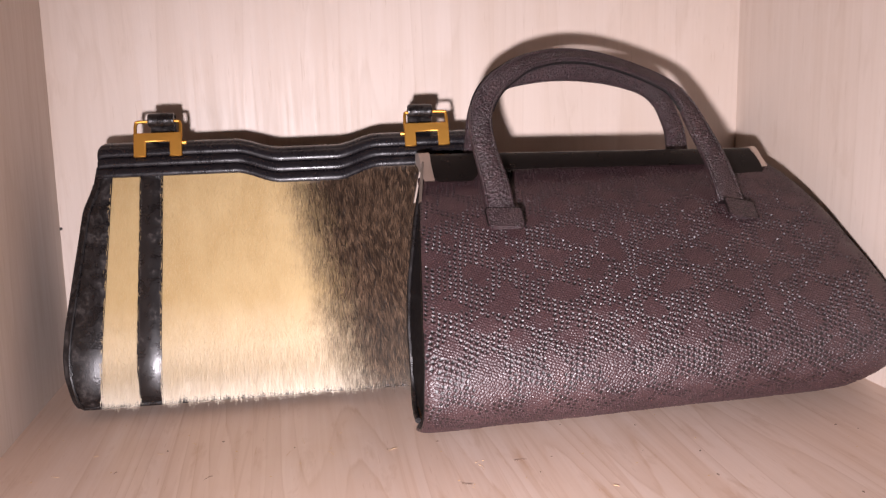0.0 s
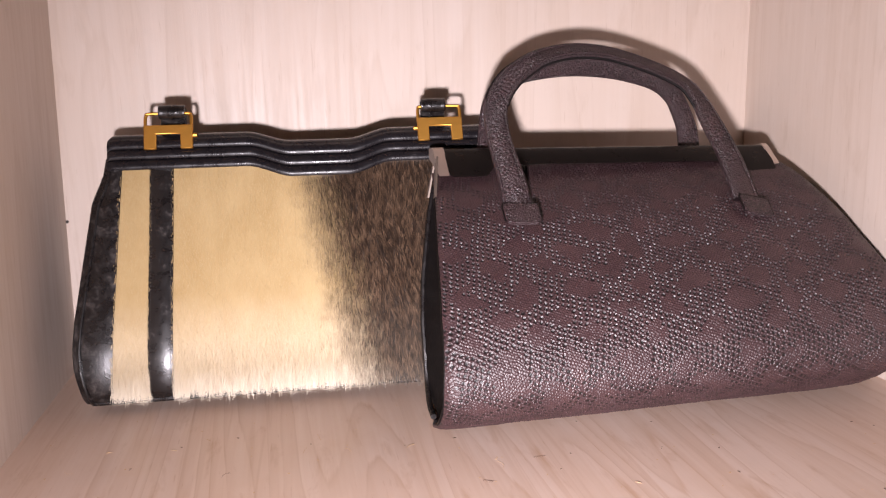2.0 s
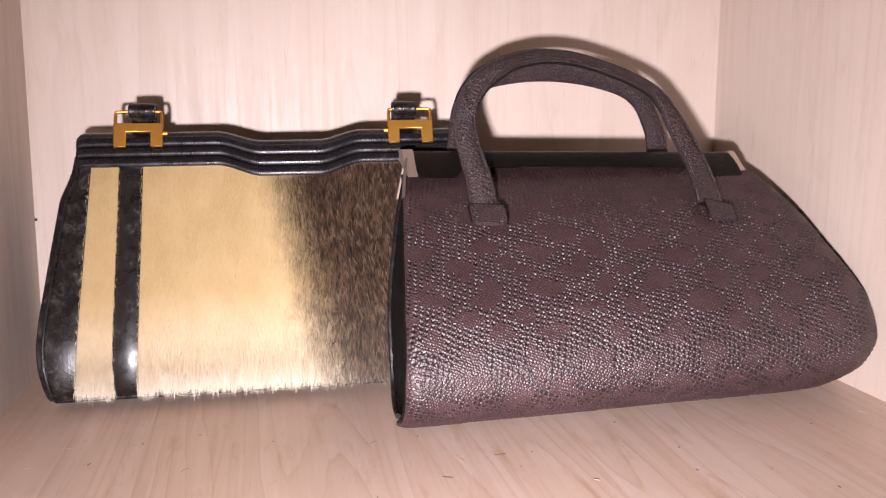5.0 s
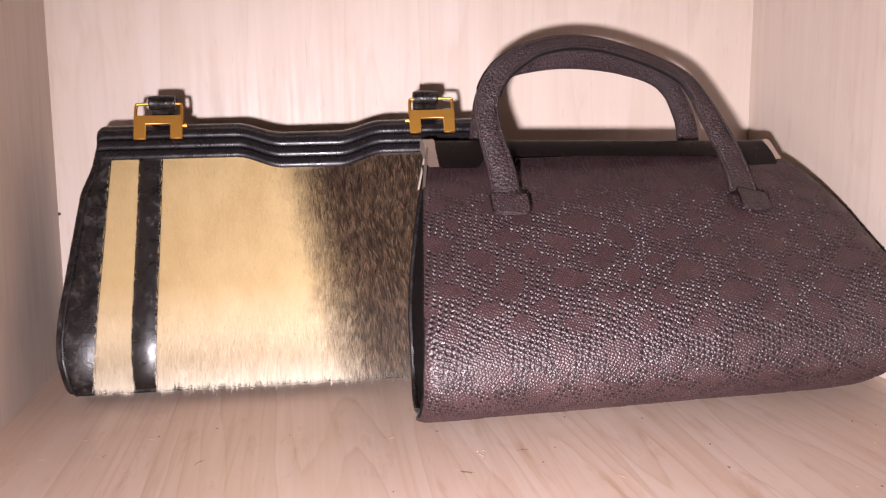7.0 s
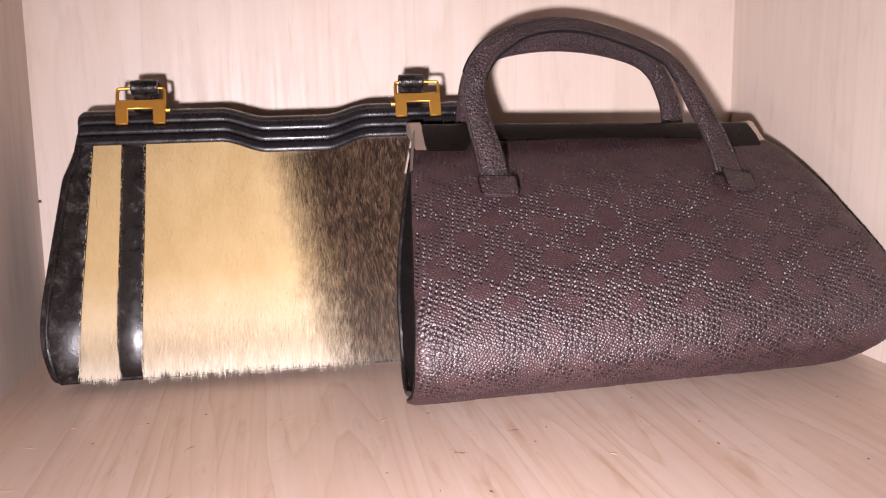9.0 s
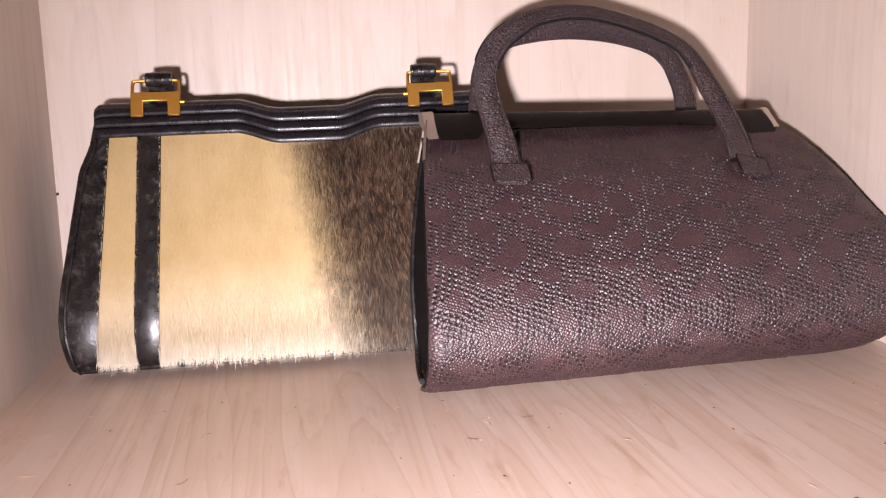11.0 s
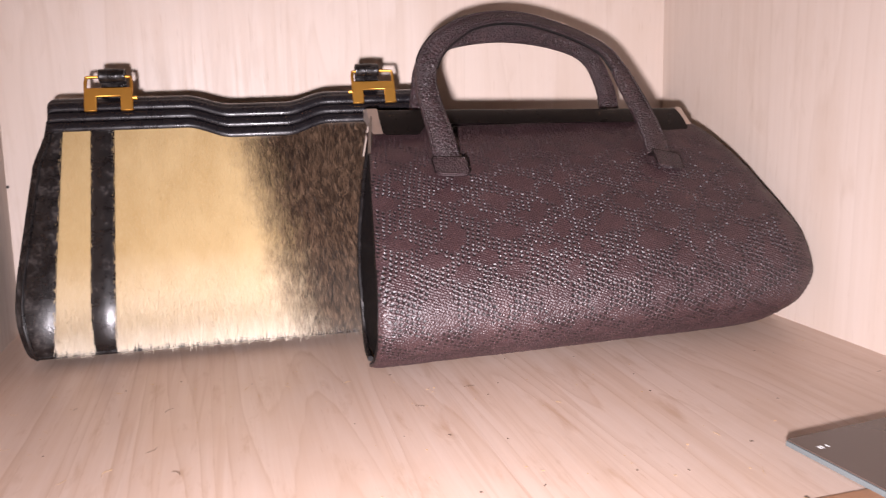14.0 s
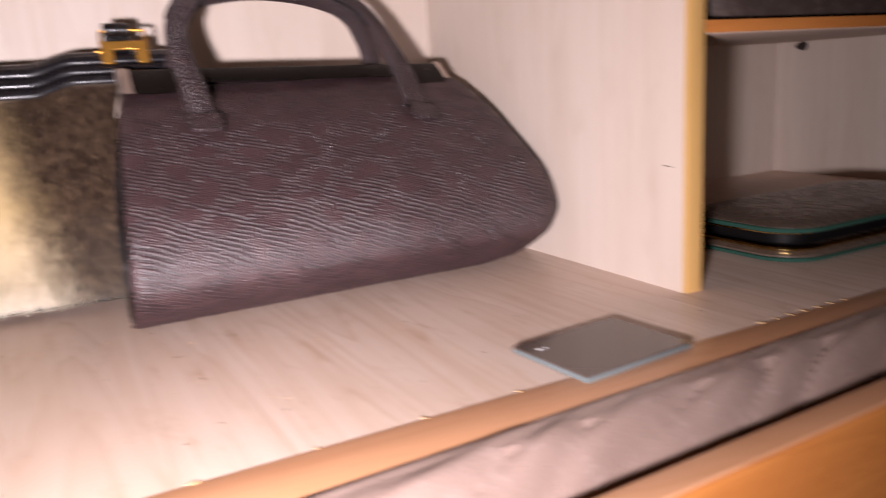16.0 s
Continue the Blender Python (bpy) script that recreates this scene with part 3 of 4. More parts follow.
part("piping", sweep_bm(edge, circle(0.0021, 8)), black_leather, calf_bag)
edge = [Vector((interp(SIDE, z) + 0.0035, hide_y(interp(SIDE, z), z) - 0.0034, z)) for z in [0.0075 + 0.1485 * k / 40 for k in range(41)]]
part("piping", sweep_bm(edge, circle(0.0009, 6)), black_leather, calf_bag)
low = [Vector((x, hide_y(x, 0.0072) - 0.0024, 0.0072)) for x in [-0.139 + 0.296 * k / 40 for k in range(41)]]
part("bottom_piping", sweep_bm(low, circle(0.0017, 8)), black_leather, calf_bag)


def stitches(lines):
    bm = bmesh.new()
    for rows, off in lines:
        z = 0.012
        while z < 0.155:
            x = interp(rows, z) + off
            y = hide_y(x, z) - 0.0019
            bmesh.ops.create_cube(bm, size=1, matrix=Matrix.Translation((x, y, z)) @ Matrix.Rotation(radians(-22), 4, "X") @ Matrix.Diagonal((0.00035, 0.0004, 0.0011, 1)))
            z += 0.0021
    return bm


tagged(part("stitching", stitches([(L1, -0.0016), (L3, -0.0014), (L2, 0.0012)]), thread, calf_bag, smooth=False), kind="stuff")


def hair_mesh():
    """Short hair lying down the hide, longer and paler along the bottom."""
    rng = np.random.default_rng(3)
    n, extra = 100000, 7000
    x = np.concatenate([rng.uniform(-0.1295, 0.118, n), rng.uniform(-0.128, 0.118, extra)])
    z = np.concatenate([rng.uniform(0.0125, 0.160, n), 0.0125 + 0.016 * rng.uniform(0, 1, extra) ** 1.5])
    lin = lambda rows, q: np.interp(q, [r[0] for r in rows], [r[1] for r in rows])
    # ragged edges that stray over the leather
    stray = rng.exponential(0.00028, len(x))
    keep = (x > lin(L1, z) - stray) & ~((x > lin(L2, z) + stray) & (x < lin(L3, z) - stray))
    dip = 0.0085 * np.clip(np.cos(np.clip((x - 0.018) / 0.046, -1, 1) * np.pi) * 0.5 + 0.5, 0, 1)
    keep &= z < 0.157 - dip
    x, z = x[keep], z[keep]
    over = ((x < lin(L1, z)) | ((x > lin(L2, z)) & (x < lin(L3, z)))).astype(float)
    y = lin(HIDE, z) + YAW * x - 0.0006 - 0.0021 * over
    m = len(x)
    dark = np.clip((x + 0.20 * z - 0.028) / 0.02, 0, 1)
    foot = np.clip((0.046 - z) / 0.038, 0, 1)
    clump = np.interp(x, np.linspace(-0.14, 0.13, 260), rng.uniform(0.55, 1.25, 260))
    length = (0.0026 + 0.0036 * dark * (1 - foot) + 0.0062 * foot * clump) * rng.uniform(0.55, 1.3, m)
    length = np.minimum(length, z - rng.uniform(0.0008, 0.0050, m) - 0.0035 * (1.25 - clump))
    lift = (0.10 + 0.16 * dark + 0.16 * foot) * rng.uniform(0.4, 1.5, m)
    # tufts that lean and shine together
    cell = (np.floor(x / 0.0011 + 0.7 * np.sin(z * 900)).astype(int) * 7919 + np.floor(z / 0.0030 + 0.8 * np.sin(x * 800)).astype(int) * 104729) % 4096
    tuft = rng.uniform(0, 1, 4096)[cell]
    swing = rng.normal(0, 1, 4096)[cell]
    lean = rng.normal(0.0, 0.13, m) + (0.12 * np.sin(x * 70 + z * 40) + 0.20 * swing) * dark
    lift = lift + 0.16 * dark * (tuft - 0.3)
    tone = np.clip(0.62 * tuft + 0.38 * rng.uniform(0, 1, m), 0, 1)
    slope = np.interp(z, [0.0, 0.012, 0.03, 0.16], [0.0, 0.1, 0.40, 0.42])
    tip = np.stack([x + length * lean, y - length * (slope + lift), z - length * np.sqrt(np.clip(1 - lean ** 2 - lift ** 2, 0.2, 1))], 1)
    tip[:, 2] = np.maximum(tip[:, 2], 0.0006)
    w = (0.00014 + 0.00016 * dark + 0.00006 * foot) * rng.uniform(0.7, 1.3, m)
    twist = rng.normal(0, 0.6, m)
    ax = np.stack([w * np.cos(twist), w * np.sin(twist), np.zeros(m)], 1)
    root = np.stack([x, y, z], 1)
    co = np.empty((m, 3, 3))
    co[:, 0], co[:, 1], co[:, 2] = root - ax, root + ax, tip
    me = bpy.data.meshes.new("calf_hair")
    me.vertices.add(3 * m)
    me.vertices.foreach_set("co", co.ravel())
    me.loops.add(3 * m)
    me.loops.foreach_set("vertex_index", np.arange(3 * m, dtype=np.int32))
    me.polygons.add(m)
    me.polygons.foreach_set("loop_start", np.arange(0, 3 * m, 3, dtype=np.int32))
    me.update(calc_edges=True)
    me.attributes.new("tone", "FLOAT", "FACE").data.foreach_set("value", tone.astype(np.float32))
    me.materials.append(fur_hair)
    ob = new("calf_hair", me)
    ob.parent = calf_bag
    ob.matrix_parent_inverse = Matrix.Translation(-calf_bag.location)
    return tagged(ob, "short cream and dark brown hair, whitish along the bottom", kind="stuff")


hair_mesh()


def frame_dip(x):
    """The frame sags between its two raised shoulders."""
    t = (x - 0.0195) / 0.052
    if abs(t) >= 1:
        return 0.0
    s = min(1.0, (1 - abs(t)) / 0.62)
    return -0.0068 * s * s * (3 - 2 * s)


def bag_frame():
    """The ridged leather-covered frame: three rolls in front, a round top, a flat back."""
    bm = bmesh.new()
    rings = []
    x0, x1, n = -0.1262, 0.1442, 130
    for i in range(n + 1):
        x = x0 + (x1 - x0) * i / n
        e = min(x - x0, x1 - x)
        cap = math.sqrt(max(0.0, 1 - (1 - min(e / 0.006, 1)) ** 2))
        d = frame_dip(x)
        zb, zt = 0.1572 + d * 1.18, 0.1800 + d - 0.003 * (1 - cap)
        wob = 0.0004 * noise.noise(Vector((x * 40, 1, 0)))
        sec = []
        for r in range(3):
            for k in range(7):
                a = math.pi * k / 6
                f = (r + 0.5 - 0.5 * math.cos(a)) / 3
                sec.append((-0.0026 * math.sin(a) * (0.35 + 0.65 * cap) - 0.0018 + wob, zb + (zt - zb) * f * 0.92))
        for k in range(7):
            a = math.pi * k / 6
            sec.append((0.005 - 0.0065 * math.cos(a) , zt * 1.0 - (zt - zb) * 0.06 + 0.0022 * math.sin(a)))
        sec.append((0.0125, zt - 0.006))
        sec.append((0.0125, zb))
        rings.append([bm.verts.new((x, 0.619 + 0.40 * (z - 0.16) + YAW * x - 0.0022 + o, z)) for o, z in sec])
    for p, q in zip(rings, rings[1:]):
        for k in range(len(p)):
            j = (k + 1) % len(p)
            bm.faces.new((p[k], p[j], q[j], q[k]))
    bm.faces.new(rings[0][::-1])
    bm.faces.new(rings[-1])
    return bm


part("frame", bag_frame(), frame_leather, calf_bag, "black leather frame with three long ridges")
back_frame = box_bm(-0.124, 0.142, 0.0125, 0.022, 0.145, 0.1695, 0.004, 3)
turn_bm(back_frame, Matrix.Translation((0, 0.6195, 0)) @ Matrix.Rotation(math.atan(YAW), 4, "Z"))
part("back_frame", back_frame, frame_leather, calf_bag)


def clasp(x0, roll_at, knob):
    """Gold arch-shaped plate with a wire loop above it and the strap end rolled round the wire."""
    w, h, leg, bridge = 0.0330, 0.0175, 0.0084, 0.0066
    tilt = Matrix.Translation((x0, 0.6140 + YAW * x0, 0.1712)) @ Matrix.Rotation(math.atan(YAW), 4, "Z") @ Matrix.Rotation(radians(-20), 4, "X")
    out = [(0, 0), (leg, 0), (leg, h - bridge), (w - leg, h - bridge), (w - leg, 0), (w, 0), (w, h), (0, h)]
    plate = part("clasp_plate", turn_bm(prism_bm(out, 0.0024, 0.0005), tilt), gold, calf_bag, "gold arch-shaped clasp plate")
    k = [(0.0010, 0.0018, h - 0.004), (0.0010, 0.0018, h + 0.0045), (0.0016, 0.0018, h + 0.0072), (0.0040, 0.0018, h + 0.0086), (w - 0.0040, 0.0018, h + 0.0086), (w - 0.0016, 0.0018, h + 0.0072), (w - 0.0010, 0.0018, h + 0.0045), (w - 0.0010, 0.0018, h - 0.004)]
    part("wire_loop", turn_bm(sweep_bm(spline(k, 4), circle(0.0012, 8), up=(0, 1, 0.001)), tilt), gold, plate)
    part("hinge_knob", turn_bm(sweep_bm([Vector((knob, 0.002, h - 0.0075)), Vector((knob + math.copysign(0.0028, knob - w / 2), 0.002, h - 0.0075))], circle(0.0016, 8)), tilt), gold, plate)
    # the strap end rolled round the wire, its tail running down behind the frame
    sw, r = 0.0090, 0.0054
    turn = [(roll_at, 0.0100, h - 0.014), (roll_at, 0.0080, h - 0.001)]
    turn += [(roll_at, 0.0018 + (r - 0.00022 * k) * math.cos(radians(a)), h + 0.0088 + (r - 0.00022 * k) * math.sin(radians(a))) for k, a in enumerate(range(0, 331, 30))]
    rim = lambda s: Vector((0, 1, 0.25)) if s < 0.16 else Vector((0, math.cos(radians((s - 0.16) * 393)), math.sin(radians((s - 0.16) * 393))))
    part("strap_end", turn_bm(sweep_bm(spline(turn, 3), slab_section(sw, 0.0009, crown=0.0002), up=rim), tilt), black_scuffed, calf_bag, "rolled black leather strap end")
    core = [Vector((roll_at - sw + 0.0006, 0.0018, h + 0.0088)), Vector((roll_at + sw - 0.0006, 0.0018, h + 0.0088))]
    part("roll_core", turn_bm(sweep_bm(core, circle(r - 0.0012, 14)), tilt), black_leather, calf_bag)


clasp(-0.1010, 0.0192, 0.0330)
clasp(0.0900, 0.0125, 0.0)

# ---- the embossed reptile handbag ----
reptile_bag = thing("handbag", (0.23, 0.52, 0.0), "dark plum-brown embossed reptile leather handbag with two handles", "handbag", "handbags on the shelf")
FACE = [(0.594, 0.1500), (0.580, 0.1462), (0.553, 0.1345), (0.527, 0.119), (0.505, 0.102), (0.486, 0.088), (0.470, 0.075), (0.459, 0.062), (0.4525, 0.050), (0.4500, 0.040), (0.4520, 0.029), (0.4605, 0.0190), (0.4705, 0.0115), (0.4830, 0.0055), (0.4965, 0.0018), (0.520, 0.0010)]
FACE = [(p.x, p.y) for p in spline([(a, b, 0) for a, b in FACE], 4)]
F_LEFT = [(0.0, 0.0740), (0.04, 0.0745), (0.075, 0.0780), (0.12, 0.0875), (0.16, 0.0985)]
F_RIGHT = [(0.0, 0.338), (0.004, 0.350), (0.012, 0.364), (0.026, 0.3765), (0.045, 0.3850), (0.07, 0.3855), (0.109, 0.3795), (0.14, 0.3700), (0.16, 0.3600)]


def face(u, v):
    k = v * (len(FACE) - 1)
    i = min(int(k), len(FACE) - 2)
    y, z = (a + (b - a) * (k - i) for a, b in zip(FACE[i], FACE[i + 1]))
    a, b = interp(F_LEFT, z), interp(F_RIGHT, z)
    if y > 0.48 and z < 0.02:
        b = interp(F_RIGHT, 0.004)
        a += 0.35 * max(0.0, y - 0.492)
    x = a + (b - a) * u
    # the ends turn back a little, and the hide sags unevenly
    end = max(0.0, 1 - u / 0.03) ** 2 * 0.0035 + max(0.0, (u - 0.93) / 0.07) ** 2 * 0.010
    sag = 0.0014 * noise.noise(Vector((x * 14, z * 18, 2.0)))
    return x, y + end + sag, z


def value_noise(x, y, seed):
    """Smooth random field, 0 to 1, one knot a unit."""
    t = np.random.default_rng(seed).uniform(0, 1, (64, 64))
    i, j = np.floor(x).astype(int), np.floor(y).astype(int)
    f, g = x - i, y - j
    f, g = f * f * (3 - 2 * f), g * g * (3 - 2 * g)
    at = lambda p, q: t[p % 64, q % 64]
    return (at(i, j) * (1 - f) + at(i + 1, j) * f) * (1 - g) + (at(i, j + 1) * (1 - f) + at(i + 1, j + 1) * f) * g


def embossed_panel(fn, nu, nv, thick):
    """The front hide with its embossed scales: fine slanting rows, and beads and pits gathered in a loose diamond net."""
    cu, cv = 110, 100
    base = np.array([[fn(i / cu, j / cv) for i in range(cu + 1)] for j in range(cv + 1)])
    along = np.concatenate([[0], np.cumsum(np.linalg.norm(np.diff(base[:, cu // 2], axis=0), axis=1))])
    fu, fv = np.linspace(0, cu, nu + 1), np.interp(np.linspace(0, along[-1], nv + 1), along, np.arange(cv + 1))
    rows = np.stack([np.stack([np.interp(fu, np.arange(cu + 1), base[j, :, k]) for k in range(3)], 1) for j in range(cv + 1)])
    j0 = np.minimum(fv.astype(int), cv - 1)
    w = (fv - j0)[:, None, None]
    P = rows[j0] * (1 - w) + rows[j0 + 1] * w
    nrm = np.cross(np.gradient(P, axis=0), np.gradient(P, axis=1))
    nrm /= np.linalg.norm(nrm, axis=2, keepdims=True)
    run = np.concatenate([[0], np.cumsum(np.linalg.norm(np.diff(P[:, nu // 2], axis=0), axis=1))])
    U, V = P[:, :, 0], np.repeat(-run[:, None], nu + 1, 1)
    # slanting net of scales, bent a little
    bx = U + 0.0030 * (value_noise(U / 0.030, V / 0.030, 1) - 0.5) + 0.0013 * (value_noise(U / 0.004, V / 0.004, 8) - 0.5)
    by = V + 0.0030 * (value_noise(U / 0.030, V / 0.030, 2) - 0.5) + 0.0013 * (value_noise(U / 0.004, V / 0.004, 9) - 0.5)
    step = 0.00172
    c1, s1, c2, s2 = math.cos(radians(50)), math.sin(radians(50)), math.cos(radians(-24)), math.sin(radians(-24))
    det = c1 * s2 - c2 * s1
    p, q = (bx * s2 - by * c2) / det / step, (by * c1 - bx * s1) / det / step
    ip, iq = np.round(p).astype(int), np.round(q).astype(int)
    stray = np.random.default_rng(12).uniform(-0.13, 0.13, (2, 509, 509))[:, ip % 509, iq % 509]
    dp, dq = p - ip + stray[0], q - iq + stray[1]
    r2 = dp ** 2 + dq ** 2 + 0.8 * dp * dq
    dome, bowl = np.clip(1 - r2 / 0.25, 0, 1), np.clip(1 - r2 / 0.46, 0, 1)
    # which scales are beads and which are pits
    dice = np.random.default_rng(5).uniform(0, 1, (509, 509))[ip % 509, iq % 509]
    kind = (ip + 2 * (iq % 2)) % 4
    low = np.clip((run[:, None] - 0.150) / 0.04, 0, 1)
    # two slanting families of lines make the net
    away = lambda q: np.abs(q - np.round(q))
    bend = lambda k: 0.55 * (value_noise(U / 0.028, V / 0.028, k) - 0.5)
    net = 0.27 - np.minimum(away(U / 0.037 + V / 0.033 + bend(3)), away(U / 0.037 - V / 0.033 + bend(4)))
    net = net * 5.0 + 1.5 * (value_noise(U / 0.010, V / 0.010, 6) - 0.5)
    patch = np.clip((net + 0.35) / 1.1, 0, 1)
    patch = patch * patch * (3 - 2 * patch)
    stamp = np.random.default_rng(6).uniform(0.03, 1, (509, 509))[(ip - (kind == 1)) % 509, iq % 509] < patch
    bead = (kind == 0) * (0.25 + 0.75 * dice) * stamp * (1 - 0.45 * low)
    pit = (kind == 1) * (0.5 + 0.5 * dice) * stamp * (1 - 0.75 * low)
    plain = 1 - np.maximum(bead, pit)
    height = dome * 0.00046 * (0.45 + 0.75 * dice) * plain * (1 + 0.5 * low) + dome ** 0.8 * 0.00090 * bead - bowl ** 0.6 * 0.0011 * pit
    height += 0.0004 * (value_noise(U / 0.009, V / 0.009, 7) - 0.5)
    edge = np.minimum(np.minimum(np.arange(nu + 1), np.arange(nu, -1, -1))[None, :] / 6, np.minimum(np.arange(nv + 1), np.arange(nv, -1, -1))[:, None] / 6)
    height *= np.clip(edge, 0, 1)
    outer = P + nrm * (thick + height)[:, :, None]
    grid = np.arange((nu + 1) * (nv + 1)).reshape(nv + 1, nu + 1)
    quads = np.stack([grid[:-1, :-1], grid[:-1, 1:], grid[1:, 1:], grid[1:, :-1]], 2).reshape(-1, 4)
    # the cut edge and the plain back of the hide
    border = np.concatenate([grid[0, :-1], grid[:-1, -1], grid[-1, :0:-1], grid[:0:-1, 0]])
    first = grid.size
    ring = first + np.arange(len(border))
    skirt = np.stack([border, ring, np.roll(ring, -1), np.roll(border, -1)], 1)
    lining = first + len(border) + np.arange((cu + 1) * (cv + 1)).reshape(cv + 1, cu + 1)
    back = np.stack([lining[:-1, :-1], lining[1:, :-1], lining[1:, 1:], lining[:-1, 1:]], 2).reshape(-1, 4)
    co = np.concatenate([outer.reshape(-1, 3), P.reshape(-1, 3)[border], base.reshape(-1, 3)])
    faces = np.concatenate([quads, skirt, back])
    me = bpy.data.meshes.new("front_panel")
    me.vertices.add(len(co))
    me.vertices.foreach_set("co", co.ravel())
    me.loops.add(faces.size)
    me.loops.foreach_set("vertex_index", faces.ravel().astype(np.int32))
    me.polygons.add(len(faces))
    me.polygons.foreach_set("loop_start", np.arange(0, faces.size, 4, dtype=np.int32))
    me.polygons.foreach_set("use_smooth", np.ones(len(faces), dtype=bool))
    me.update(calc_edges=True)
    rest = np.zeros(len(co) - first)
    # pits and the gaps between scales get crevice shade through their colour
    for key, field in (("pressed_shade", np.maximum(np.minimum(bowl * 3.2, 1) * (pit > 0.15), 0.30 * (1 - dome))), ("raised", dome * bead), ("smooth_patch", 1 - patch)):
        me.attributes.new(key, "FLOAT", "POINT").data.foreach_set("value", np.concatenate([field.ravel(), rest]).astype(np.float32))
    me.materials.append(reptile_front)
    ob = new("front_panel", me)
    ob.parent = reptile_bag
    ob.matrix_parent_inverse = Matrix.Translation(-reptile_bag.location)
    return ob


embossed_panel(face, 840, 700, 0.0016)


REAR = [(0.602, 0.157), (0.591, 0.13), (0.578, 0.10), (0.560, 0.06), (0.546, 0.03), (0.538, 0.012), (0.540, 0.001), (0.520, 0.0008)]
REAR = [(p.x, p.y) for p in spline([(a, b, 0) for a, b in REAR], 4)]


def rear(u, v):
    k = v * (len(REAR) - 1)
    i = min(int(k), len(REAR) - 2)
    y, z = (a + (b - a) * (k - i) for a, b in zip(REAR[i], REAR[i + 1]))
    a, b = interp(F_LEFT, z) + 0.0045 + 0.012 * max(0.0, 1 - z / 0.03), interp(F_RIGHT, z) - 0.013
    return a + (b - a) * (1 - u), y, z


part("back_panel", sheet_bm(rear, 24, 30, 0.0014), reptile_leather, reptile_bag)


def gusset(sign):
    """The folded side wall between the two panels."""
    def fn(u, v):
        z = 0.1485 * (1 - v) + 0.0035
        rows = F_LEFT if sign < 0 else F_RIGHT
        yf = min((abs(b - z), a) for a, b in FACE[:len(FACE) - 6])[1] + (0.0035 if sign < 0 else 0.012)
        yb = min((abs(b - z), a) for a, b in REAR[:len(REAR) - 5])[1]
        x = interp(rows, z) - sign * ((0.0045 if sign < 0 else 0.011) + 0.014 * math.sin(math.pi * u) * min(1.0, z / 0.03))
        return x, yf + (yb - yf) * u, z
    return sheet_bm(fn, 12, 40, 0.0006)


part("gusset", gusset(-1), gusset_leather, reptile_bag, "black folded leather side wall")
part("gusset", gusset(1), gusset_leather, reptile_bag, "black folded leather side wall")
rim = [Vector((interp(F_LEFT, z) + 0.0045, y - 0.001, z)) for y, z in REAR if 0.055 < z < 0.140] + spline([(0.0798, 0.5545, 0.050), (0.0794, 0.5465, 0.032), (0.0790, 0.5405, 0.018), (0.0784, 0.5340, 0.0095), (0.0775, 0.5250, 0.0050), (0.0768, 0.5150, 0.0034), (0.0764, 0.5040, 0.0032)], 4)
part("edge_binding", sweep_bm(rim, circle(0.0019, 8)), black_leather, reptile_bag, "black edge binding")
rim = [Vector((face(0, k / 60)[0] - 0.0002, face(0, k / 60)[1] + 0.0006, face(0, k / 60)[2])) for k in range(8, 50)]
part("edge_binding", sweep_bm(rim, circle(0.0011, 6)), gusset_leather, reptile_bag)


def lacquer_bar():
    """The sloping black front of the metal frame, deeper at its rounded ends."""
    bm = bmesh.new()
    rings = []
    x0, x1, n = 0.1035, 0.3530, 90
    for i in range(n + 1):
        x = x0 + (x1 - x0) * i / n
        e = min(x - x0, x1 - x)
        s = max(0.0, min(1.0, (e - 0.026) / 0.010))
        deep = 0.0235 + (0.0140 - 0.0235) * s * s * (3 - 2 * s)
        r = max(0.0, 1 - e / 0.004)
        deep -= 0.003 * (1 - math.sqrt(max(0.0, 1 - r * r)))
        top = 0.1655 - 0.025 * (x - 0.1) 
        y = 0.5875
        pts = [(y - 0.80 * deep - 0.0006, top - 0.75 * deep), (y - 0.80 * deep - 0.0022, top - 0.72 * deep), (y - 0.5 * deep - 0.0026, top - 0.42 * deep), (y - 0.002, top - 0.0012), (y, top), (y + 0.004, top + 0.0002), (y + 0.010, top - 0.0006), (y + 0.010, top - 0.006), (y, top - 0.008)]
        rings.append([bm.verts.new((x, a, b)) for a, b in pts])
    for p, q in zip(rings, rings[1:]):
        for k in range(len(p)):
            j = (k + 1) % len(p)
            bm.faces.new((p[k], p[j], q[j], q[k]))
    bm.faces.new(rings[0][::-1])
    bm.faces.new(rings[-1])
    return bm


bar = part("frame_bar", lacquer_bar(), black_lacquer, reptile_bag, "black lacquered frame bar")


def end_cap(x, top, sign, deep):
    bm = bmesh.new()
    out = [(0.5875 - 0.80 * deep - 0.003, top - 0.75 * deep), (0.5855, top - 0.0008), (0.5885, top + 0.0006), (0.598, top), (0.598, top - 0.008), (0.5875, top - 0.010)]
    w = (0.0085 if sign < 0 else 0.0065) * sign
    a = [bm.verts.new((x, y, z)) for y, z in out]
    b = [bm.verts.new((x + w * (1.0 if k > 2 else 0.9), y + 0.0012, z)) for k, (y, z) in enumerate(out)]
    for k in range(len(out)):
        j = (k + 1) % len(out)
        bm.faces.new((a[k], a[j], b[j], b[k]))
    bm.faces.new(a), bm.faces.new(b)
    bmesh.ops.bevel(bm, geom=bm.edges[:], offset=0.0005, segments=2, affect="EDGES")
    return bm


